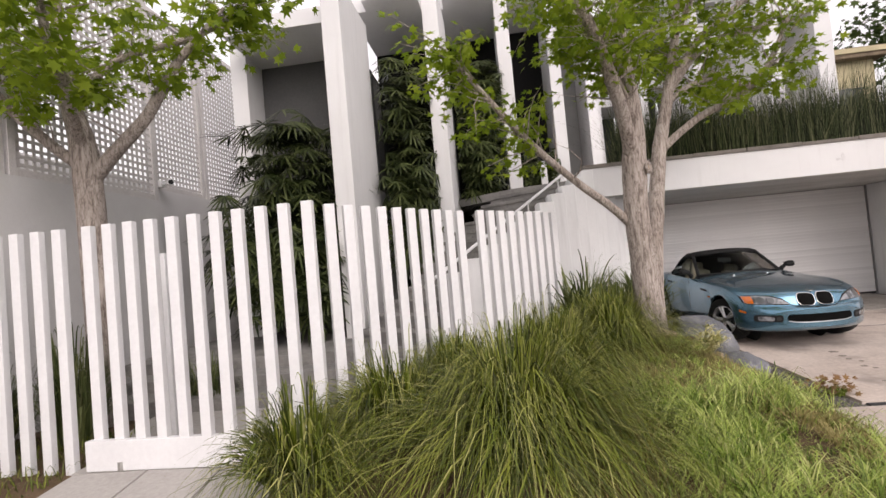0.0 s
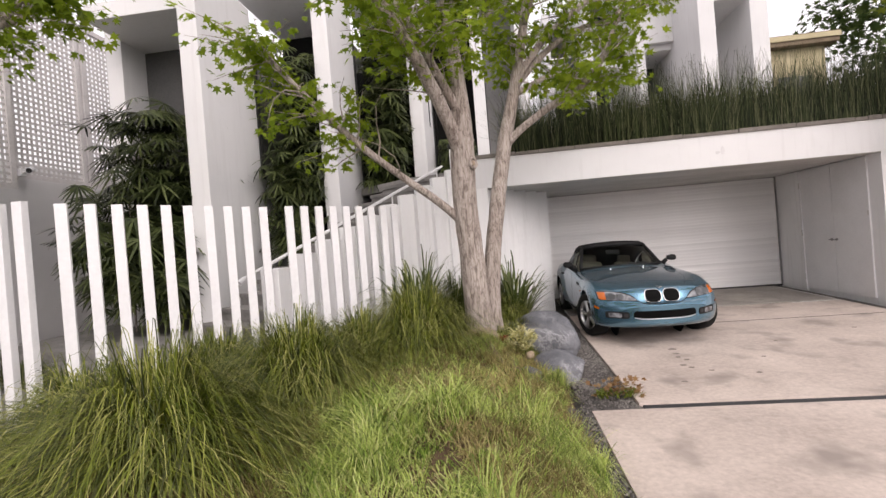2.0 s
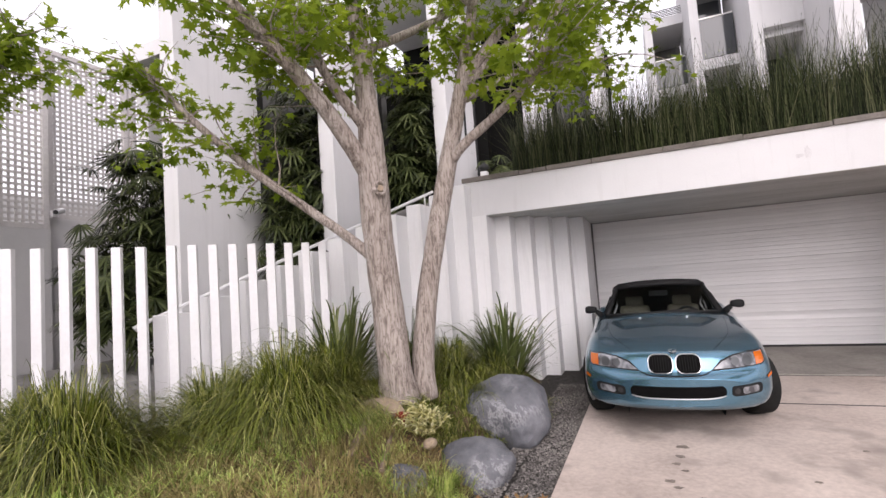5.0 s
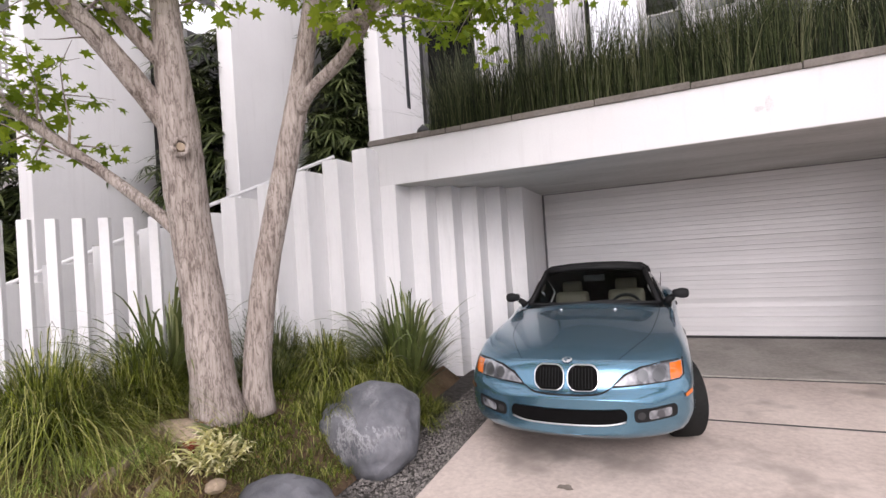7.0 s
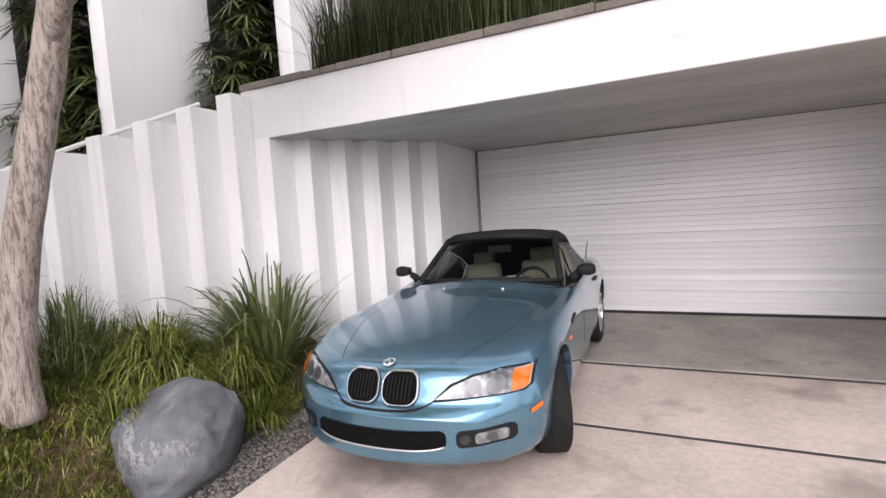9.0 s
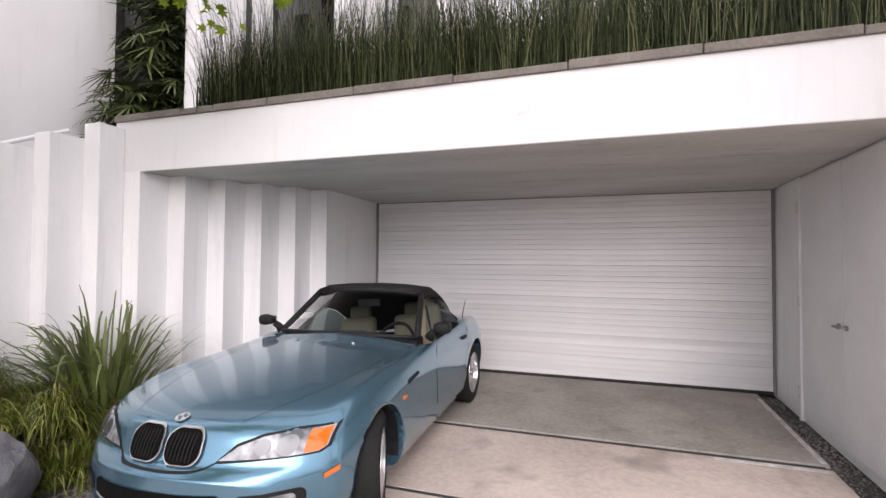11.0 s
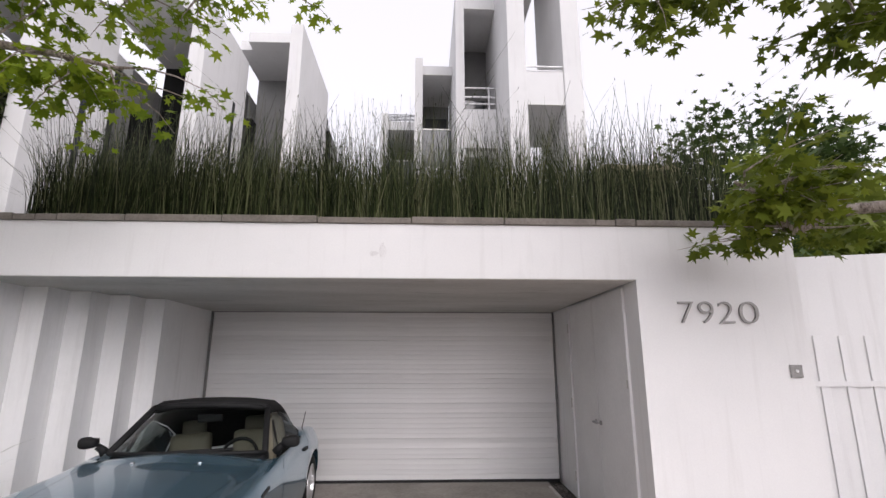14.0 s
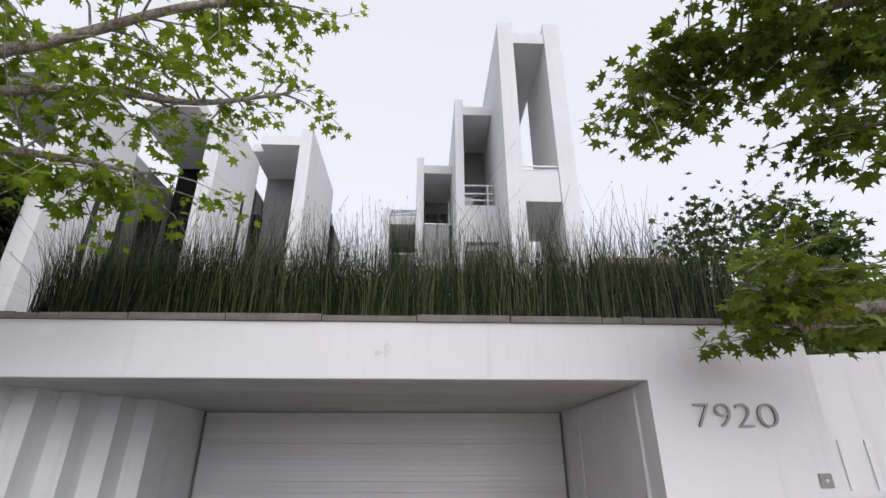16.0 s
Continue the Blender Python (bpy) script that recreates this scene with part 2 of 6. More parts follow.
def mesh_part(name, verts, faces, mat, parent=None, label="", smooth=False):
    me = bpy.data.meshes.new(name)
    me.from_pydata(verts, [], faces)
    me.materials.append(mat)
    if smooth:
        me.polygons.foreach_set("use_smooth", [True] * len(me.polygons))
    ob = new(name, me)
    if parent:
        ob.parent = parent
    if label:
        ob["label"] = label
    return ob


def block(name, x0, x1, y0, y1, z0, z1, mat, parent=None, label="", bevel=0.0):
    return part(name, box(bmesh.new(), x0, x1, y0, y1, z0, z1, bevel), mat, parent, label)


def thing(name, label, category, x=0, y=0, z=0, group="", kind=""):
    ob = new(name)
    ob.location = (x, y, z)
    return tagged(ob, label, category, group, kind)


def structure(ob, label="", category=""):
    return tagged(ob, label, category, "", "structure")


def cyl(bm, a, b, r0, r1=None, n=12, caps=True):
    """A round bar from a to b."""
    a, b = Vector(a), Vector(b)
    r1 = r0 if r1 is None else r1
    q = (b - a).to_track_quat("Z", "Y")
    rings = []
    for p, r in ((a, r0), (b, r1)):
        rings.append([bm.verts.new(p + q @ Vector((r * math.cos(2 * math.pi * i / n), r * math.sin(2 * math.pi * i / n), 0))) for i in range(n)])
    for i in range(n):
        bm.faces.new((rings[0][i], rings[0][(i + 1) % n], rings[1][(i + 1) % n], rings[1][i]))
    if caps:
        bm.faces.new(rings[0][::-1])
        bm.faces.new(rings[1])
    return bm


def tube(bm, pts, radii, n=8):
    """A tapered tube along points."""
    rings = []
    pts = [Vector(p) for p in pts]
    for i, p in enumerate(pts):
        d = (pts[min(i + 1, len(pts) - 1)] - pts[max(i - 1, 0)]).normalized()
        q = d.to_track_quat("Z", "Y")
        if rings:
            # keep the ring from twisting against the last one
            ref = (rings[-1][0].co - pts[i - 1])
            ref = (ref - d * ref.dot(d)).normalized()
            side = d.cross(ref)
        else:
            ref, side = q @ Vector((1, 0, 0)), q @ Vector((0, 1, 0))
        rings.append([bm.verts.new(p + radii[i] * (math.cos(2 * math.pi * k / n) * ref + math.sin(2 * math.pi * k / n) * side)) for k in range(n)])
    for a, b in zip(rings, rings[1:]):
        for k in range(n):
            bm.faces.new((a[k], a[(k + 1) % n], b[(k + 1) % n], b[k]))
    bm.faces.new(rings[0][::-1])
    bm.faces.new(rings[-1])
    return bm


def smooth_line(pts, steps=5):
    """Catmull-Rom points through pts."""
    p = [Vector(v) for v in pts]
    p = [2 * p[0] - p[1]] + p + [2 * p[-1] - p[-2]]
    out = []
    for i in range(1, len(p) - 2):
        for k in range(steps):
            t = k / steps
            a, b, c, d = p[i - 1], p[i], p[i + 1], p[i + 2]
            out.append(0.5 * ((2 * b) + (c - a) * t + (2 * a - 5 * b + 4 * c - d) * t * t + (3 * b - a - 3 * c + d) * t ** 3))
    out.append(p[-2])
    return out


def step01(t):
    t = max(0.0, min(1.0, t))
    return t * t * (3 - 2 * t)


def drive_z(y):
    """Height of the driveway, which climbs to the garage."""
    return 0.027 * (y - 5.0) if y > 0 else -0.135


def bed_z(x, y):
    """Height of the planted mound beside the driveway."""
    up = step01((2.70 - x) / 1.0) * step01((y - 0.9) / 2.6)
    h = 0.52 * up
    h += 0.12 * math.exp(-((x - 1.7) ** 2 + (y - 6.3) ** 2) / 1.4)
    h -= 0.27 * step01((-1.3 - x) / 0.9)
    h += 0.02 * noise.noise(Vector((x * 2.1, y * 2.1, 0.3)))
    return h - 0.02 + min(0.0, drive_z(y)) * (1 - up)

# ---- ground ----
def ground_sheet():
    bm = bmesh.new()
    xs = [-400, -60, -12, 0, 12, 60, 400]
    ys = [-400, -60, -6, 0, 40, 90, 400]
    rows = [[bm.verts.new((x, y, -0.16)) for x in xs] for y in ys]
    for a, b in zip(rows, rows[1:]):
        for i in range(len(xs) - 1):
            bm.faces.new((a[i], a[i + 1], b[i + 1], b[i]))
    structure(part("ground", bm, ASPHALT), "dark asphalt street reaching the horizon", "road")


ground_sheet()


def slab(name, x0, x1, y0, y1, mat, label):
    """A concrete slab that follows the drive's slope."""
    pts = [(x0, y0), (x1, y0), (x1, y1), (x0, y1)]
    top = [drive_z(y) for _, y in pts]
    bm = prism(bmesh.new(), pts, [t - 0.13 for t in top], top, 0.003)
    return structure(part(name, bm, mat), label, "driveway")


slab("pavement", -9.0, 16.0, -2.6, 1.0, PAVING, "pale concrete pavement along the street")
slab("driveway_apron", 2.8, 11.5, 1.08, 3.1, CONCRETE, "warm beige concrete drive slab")
slab("driveway_slab_1", 2.8, 11.5, 3.22, 4.88, CONCRETE, "warm beige concrete drive slab")
slab("driveway_slab_2", 3.27, 11.5, 5.02, 8.445, CONCRETE, "warm beige concrete drive slab with oil drips")
slab("driveway_slab_3", 3.30, 8.12, 8.49, 9.80, CONCRETE, "beige concrete slab at the garage mouth")
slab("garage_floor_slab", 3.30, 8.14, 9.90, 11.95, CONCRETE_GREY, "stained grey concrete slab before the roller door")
bm = bmesh.new()
prism(bm, [(2.4, -0.2), (12, -0.2), (12, 12.2), (1.6, 12.2), (1.6, 8.6)], [-0.15, -0.15, -0.15, -0.15, -0.15], [drive_z(0.5) - 0.05, drive_z(0.5) - 0.05, drive_z(12.2) - 0.035, drive_z(12.2) - 0.035, drive_z(8.6) - 0.035])
b2 = bmesh.new()
prism(b2, [(3.30, 8.447), (9.0, 8.447), (9.0, 8.488), (3.30, 8.488)], -0.05, drive_z(8.5) - 0.003)
for y0, y1 in ((4.885, 5.015), (9.805, 9.895)):
    prism(b2, [(3.30, y0), (8.1, y0), (8.1, y1), (3.30, y1)], -0.1, [drive_z(y0) - 0.014] * 4)
structure(part("joint_seal", b2, ASPHALT), "dark seal in the drive joint", "joint")
structure(part("gravel_strip", bm, GRAVEL_BED), "dark crushed gravel bed between drive slabs", "gravel")


def planting_bed():
    bm = bmesh.new()
    xs = [-8.0 + 0.16 * i for i in range(66)] + [2.5, 2.58, 2.66]
    ys = [0.95 + 0.16 * i for i in range(54)]
    grid = [[bm.verts.new((x, y, bed_z(x, y))) for x in xs] for y in ys]
    for a, b in zip(grid, grid[1:]):
        for i in range(len(xs) - 1):
            bm.faces.new((a[i], a[i + 1], b[i + 1], b[i]))
    edge = [e for e in bm.edges if len(e.link_faces) == 1]
    r = bmesh.ops.extrude_edge_only(bm, edges=edge)
    for v in r["geom"]:
        if isinstance(v, bmesh.types.BMVert):
            v.co.z = -0.14
    structure(part("planting_bed", bm, SOIL, smooth=True), "brown mulched planting mound beside the drive", "soil")


planting_bed()

# ---- garage and front wall ----
FY = 8.90            # face of the garage front
LINTEL, WALLTOP = 2.645, 3.17
TOOTH = [(1.945 + 0.234 * i, 8.90 + 0.322 * i) for i in range(6)]


def left_garage_wall():
    """Saw-tooth wall on the inside of the garage mouth."""
    pts = [(1.62, FY + 0.25)]
    pts += [(1.92, FY + 0.003)]
    for i in range(5):
        x, y = TOOTH[i]
        pts += [(x, y + 0.322), (x + 0.233, y + 0.322)]
    pts += [(3.06, 12.3), (1.62, 12.3)]
    bm = prism(bmesh.new(), [(x, max(y, FY + 0.003)) for x, y in pts], -0.12, LINTEL - 0.002)
    structure(part("wall_garage_left", bm, STUCCO_ROUGH), "white saw-toothed rendered wall beside the drive", "wall")


left_garage_wall()
b = bmesh.new()
box(b, 1.57, 9.95, FY, FY + 0.35, LINTEL, WALLTOP)
structure(part("wall_lintel", b, STUCCO), "long white stucco beam over the garage mouth", "wall")
b = bmesh.new()
box(b, 1.57, 1.917, FY + 0.0015, FY + 0.248, -0.12, LINTEL)
structure(part("wall_end_pier", b, STUCCO_ROUGH), "white rendered end of the front wall", "wall")
b = bmesh.new()
box(b, 8.35, 9.95, FY + 0.0015, FY + 0.32, -0.12, LINTEL)
structure(part("wall_pier", b, STUCCO), "white stucco pier with house number", "wall")
b = bmesh.new()
box(b, 9.63, 9.949, FY + 0.35, 22.0, -0.12, WALLTOP - 0.002)
structure(part("wall_side_east", b, STUCCO), "white stucco side wall of the garage", "wall")
b = bmesh.new()
box(b, 8.36, 8.70, FY + 0.32, 12.3, -0.12, LINTEL)
structure(part("wall_garage_right", b, STUCCO_ROUGH), "white garage side wall behind flush doors", "wall")
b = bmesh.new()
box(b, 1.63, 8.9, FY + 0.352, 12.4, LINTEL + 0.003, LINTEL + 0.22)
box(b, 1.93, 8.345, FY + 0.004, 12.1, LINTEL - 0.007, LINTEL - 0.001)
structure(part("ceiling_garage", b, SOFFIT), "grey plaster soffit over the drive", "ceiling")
b = bmesh.new()
box(b, 2.9, 8.9, 12.12, 12.4, -0.1, LINTEL)
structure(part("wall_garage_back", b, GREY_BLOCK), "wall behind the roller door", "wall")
b = bmesh.new()
box(b, 1.60, 9.6, FY + 0.353, 24.0, 2.87, 3.02)
structure(part("roof_deck", b, CONCRETE_GREY), "concrete roof deck behind the hedge", "roof")
b = bmesh.new()
box(b, 1.75, 9.6, FY + 0.34, FY + 1.25, 3.02, 3.20)
structure(part("hedge_planter_soil", b, SOIL), "soil in the long roof planter", "soil")


def roller_door():
    door = thing("roller_door", "pale grey ribbed metal roller garage door, closed", "garage door", 0, 0, 0)
    z0, z1 = 0.215, 2.628
    n = 34
    h = (z1 - z0) / n
    b = bmesh.new()
    box(b, 3.10, 8.33, -0.025, 0.025, -h * 0.494, h * 0.494, 0.004)
    first = part("slat", b, DOOR_METAL, door)
    first.location = (0, 12.025, z0 + h * 0.5)
    rnd = random.Random(5)
    for i in range(1, n):
        o = new("slat", first.data)
        # the slats hang a little unevenly, so that they catch the light in bands
        o.parent = door
        o.location = (0, 12.025 + 0.002 * math.sin(i * 1.7), z0 + h * (i + 0.5))
        o.rotation_euler.x = rnd.gauss(0, radians(1.8))
    b = bmesh.new()
    box(b, 3.08, 8.36, 12.055, 12.07, 0.17, 2.645)
    part("backing", b, GREY_BLOCK, door)
    for x0, x1 in ((3.075, 3.10), (8.33, 8.352)):
        b = bmesh.new()
        box(b, x0, x1, 11.965, 12.05, 0.18, 2.64, 0.004)
        part("guide_rail", b, GREY_BLOCK, door)
    b = bmesh.new()
    box(b, 3.10, 8.33, 11.99, 12.05, 0.175, 0.213, 0.004)
    part("rubber_seal", b, BLACK_FRAME, door)
    # grey strip drawn for the shadow line where slats meet the soffit
    b = bmesh.new()
    box(b, 3.10, 8.33, 12.0, 12.05, 2.630, 2.643)
    part("head_shadow_strip", b, GREY_BLOCK, door)


roller_door()


def flush_doors():
    d = thing("cupboard_doors", "pair of flush white doors with steel lever handle, closed", "door")
    x = 8.352
    for y0, y1 in ((9.21, 10.115), (10.125, 11.03)):
        b = bmesh.new()
        box(b, x - 0.03, x + 0.012, y0, y1, 0.20, 2.61, 0.003)
        leaf = part("door_leaf", b, WHITE_PAINT, d)
    for y in (11.035,):
        b = bmesh.new()
        box(b, x - 0.05, x + 0.004, y, y + 0.05, 0.16, 2.63, 0.003)
        part("door_frame", b, WHITE_PAINT, d)
        for z in (0.45, 1.35, 2.32):
            b = bmesh.new()
            cyl(b, (x - 0.055, y + 0.012, z - 0.06), (x - 0.055, y + 0.012, z + 0.06), 0.012)
            part("hinge", b, STEEL, d, "small steel hinge")
    b = bmesh.new()
    cyl(b, (x - 0.03, 10.19, 1.21), (x - 0.045, 10.19, 1.21), 0.026, n=16)
    cyl(b, (x - 0.04, 10.19, 1.21), (x - 0.085, 10.19, 1.21), 0.009)
    cyl(b, (x - 0.08, 10.20, 1.21), (x - 0.08, 10.07, 1.205), 0.009)
    part("lever_handle", b, GREY_BLOCK, d, "dull grey steel lever handle")
    b = bmesh.new()
    cyl(b, (x - 0.03, 10.05, 1.21), (x - 0.045, 10.05, 1.21), 0.022, n=16)
    cyl(b, (x - 0.04, 10.05, 1.21), (x - 0.085, 10.05, 1.21), 0.009)
    cyl(b, (x - 0.08, 10.04, 1.21), (x - 0.08, 10.16, 1.215), 0.009)
    part("lever_handle", b, GREY_BLOCK, d, "dull grey steel lever handle")
    b = bmesh.new()
    box(b, x - 0.036, x - 0.03, 9.225, 9.245, 1.62, 1.70)
    part("strike_plate", b, STEEL, d)


flush_doors()

cop = thing("coping", "row of weathered grey-brown coping stones on the wall", "coping", kind="structure")
xx = 1.57
rng = random.Random(4)
while xx < 9.95:
    w = rng.choice([0.62, 0.9, 0.9, 0.2])
    x1 = min(9.96, xx + w)
    b = bmesh.new()
    box(b, xx + 0.004, x1 - 0.004, FY - 0.025 + rng.uniform(-0.006, 0.006), FY + 0.30, WALLTOP + 0.001, WALLTOP + 0.066 + rng.uniform(-0.008, 0.008), 0.009)
    part("coping_stone", b, COPING, cop)
    xx = x1


NUMERAL = two_scale("brushed_grey_metal", (0.20, 0.195, 0.19), (0.32, 0.31, 0.30), 0.45, 6, 60, 0.1, 0.001)
shader(NUMERAL).inputs["Metallic"].default_value = 0.5


def house_number():
    n = thing("house_number", "brushed steel numerals 7920 on the white pier", "house number", 8.70, FY - 0.012, 2.225)
    for i, ch in enumerate("7920"):
        cu = bpy.data.curves.new("numeral_curve", "FONT")
        cu.body = ch
        cu.size = 0.31
        cu.extrude = 0.012
        cu.offset = -0.006
        ob = bpy.data.objects.new("numeral_curve", cu)
        scene.collection.objects.link(ob)
        me = bpy.data.meshes.new_from_object(ob.evaluated_get(bpy.context.evaluated_depsgraph_get()))
        bpy.data.objects.remove(ob)
        me.name = "numeral"
        me.materials.clear()
        me.materials.append(NUMERAL)
        o = new("numeral", me)
        o.scale = (1.5 if ch == "0" else 1.2, 1, 1)
        o.parent = n
        o.location = (0.196 * i, 0, 0)
        o.rotation_euler = (radians(90), 0, 0)


house_number()
kp = thing("door_bell_plate", "square steel intercom plate on the white pier", "intercom", 9.785, FY, 1.79)
part("plate", box(bmesh.new(), -0.058, 0.058, -0.012, 0, -0.058, 0.058, 0.003), NUMERAL, kp)
part("button", cyl(bmesh.new(), (0, -0.012, 0.0), (0, -0.022, 0.0), 0.014, n=16), WHITE_PAINT, kp, "small pale push button")

# faded patch where an old sign hung, on the beam
PATCH = two_scale("faded_render_patch", (0.57, 0.56, 0.56), (0.72, 0.71, 0.71), 0.9, 9, 60, 0.2, 0.003)
b = bmesh.new()
rng = random.Random(12)
for cx, cz, sx, sz in ((5.92, 2.90, 0.045, 0.085), (5.84, 2.88, 0.05, 0.03)):
    ring = [b.verts.new((cx + sx * math.cos(k * 0.449) * rng.uniform(0.6, 1.2), FY - 0.003, cz + sz * math.sin(k * 0.449) * rng.uniform(0.6, 1.2))) for k in range(14)]
    b.faces.new(ring)
structure(part("render_patch", b, PATCH), "faint grey repair patch on the stucco beam", "patch")


# ---- stair wall ----
def stair_wall():
    """White wall beside the steps; its top climbs tooth by tooth up to the coping."""
    n = 11
    x0, y0, dx, dy = -0.675, 5.45, 0.216, 0.318
    wall = thing("wall_stair", "white saw-toothed wall with a stepped top beside the entrance steps", "wall", kind="structure")
    for i in range(n):
        x, y = x0 + dx * i, y0 + dy * i
        top = 1.56 + 0.154 * i
        rear = min(y + dy + 0.12, FY - 0.003)
        pts = [(x, y), (x + dx + 0.002, y), (x + dx + 0.002, rear), (x - 0.05, rear), (x - 0.05, y + 0.1)]
        part("wall_tooth", prism(bmesh.new(), pts, -0.1, top, 0.012), STUCCO_ROUGH, wall)
    return wall


stair_wall()
rail = thing("handrail", "slim white sloping handrail above the entrance steps", "handrail")
RAIL = (Vector((-0.90, 5.50, 1.475)), Vector((1.16, 8.70, 3.075)))
b = bmesh.new()
cyl(b, RAIL[0], RAIL[1], 0.022, n=10)
cyl(b, RAIL[0], (RAIL[0].x - 0.03, RAIL[0].y - 0.07, RAIL[0].z - 0.05), 0.03, 0.034, n=10)
part("rail", b, WHITE_PAINT, rail)
for k in (0.06, 0.36, 0.66, 0.96):
    p = RAIL[0].lerp(RAIL[1], k)
    part("bracket", cyl(bmesh.new(), p, (p.x, p.y, p.z - 0.20), 0.012, n=8), WHITE_PAINT, rail)

steps = thing("entrance_steps", "grey slate entrance steps climbing beside the white wall", "stairs", kind="structure")
u, side = Vector((0.555, 0.832, 0)), Vector((-0.832, 0.555, 0))
base = Vector((-0.86, 5.62, 0))
for i in range(13):
    a = base + u * (0.305 * i)
    c = a + u * 0.36
    l = side * 1.6
    pts = [tuple((a)[:2]), tuple(c[:2]), tuple((c + l)[:2]), tuple((a + l)[:2])]
    z = 0.86 + 0.172 * i
    part("tread", prism(bmesh.new(), pts, z - 0.06, z, 0.006), STEP_STONE, steps)
    pts2 = [tuple((a + u * 0.02)[:2]), tuple(c[:2]), tuple((c + l * 0.99)[:2]), tuple((a + u * 0.02 + l * 0.99)[:2])]
    part("riser", prism(bmesh.new(), pts2, max(0.1, z - 0.9), z - 0.062), STEP_STONE, steps)
part("landing", prism(bmesh.new(), [(0.35, 9.6), (1.6, 9.24), (1.6, 12.8), (-0.8, 12.8), (-1.0, 10.6)], 2.9, 3.06, 0.006), STEP_STONE, steps)

def newel_lamp(x, y, z):
    """A dark pointed cap on a pale post at the head of the steps."""
    n = thing("newel_post", "pale stone newel post with a dark pointed cap on the landing", "post", x, y, 3.06)
    part("shaft", box(bmesh.new(), -0.07, 0.07, -0.07, 0.07, 0.0, z - 3.06, 0.01), STUCCO, n)
    bm = bmesh.new()
    prof = [(0.02, 0.0), (0.07, 0.03), (0.115, 0.07), (0.10, 0.12), (0.05, 0.16), (0.012, 0.20)]
    rings = [[bm.verts.new((rad * math.cos(k * math.pi / 8), rad * math.sin(k * math.pi / 8), z - 3.06 + h)) for k in range(16)] for rad, h in prof]
    for lo, hi in zip(rings, rings[1:]):
        for k in range(16):
            bm.faces.new((lo[k], lo[(k + 1) % 16], hi[(k + 1) % 16], hi[k]))
    bm.faces.new(rings[0][::-1])
    bm.faces.new(rings[-1])
    part("cap", bm, BLACK_FRAME, n, "dark metal cap", True)


newel_lamp(1.15, 11.40, 3.88)

court = thing("court_paving", "broad grey slate steps and paving inside the fence", "paving", kind="structure")
for i, (y0, z) in enumerate(((4.95, 0.42), (5.40, 0.56), (5.85, 0.70))):
    y1 = 9.4 if i == 2 else y0 + 0.5
    x1 = -0.9 if i else -1.0
    part("step_slab", prism(bmesh.new(), [(-5.2, y0), (x1, y0), (x1, y1), (-5.2, y1)], 0.0, z, 0.012), STEP_STONE, court)
part("path_slab", prism(bmesh.new(), [(-3.7, 1.0), (-1.75, 1.0), (-1.6, 4.94), (-4.0, 4.94)], -0.1, [0.04, 0.04, 0.29, 0.29], 0.01), PAVING, court)


# ---- house: two rows of upright fin walls ----
W = [(-4.55, 8.05), (-2.43, 6.95), (-1.11, 8.99), (0.32, 10.90), (1.70, 12.90), (3.00, 14.90)]
SOF = [5.72, 6.58, 7.50, 8.48, 9.47]
TH = 0.30


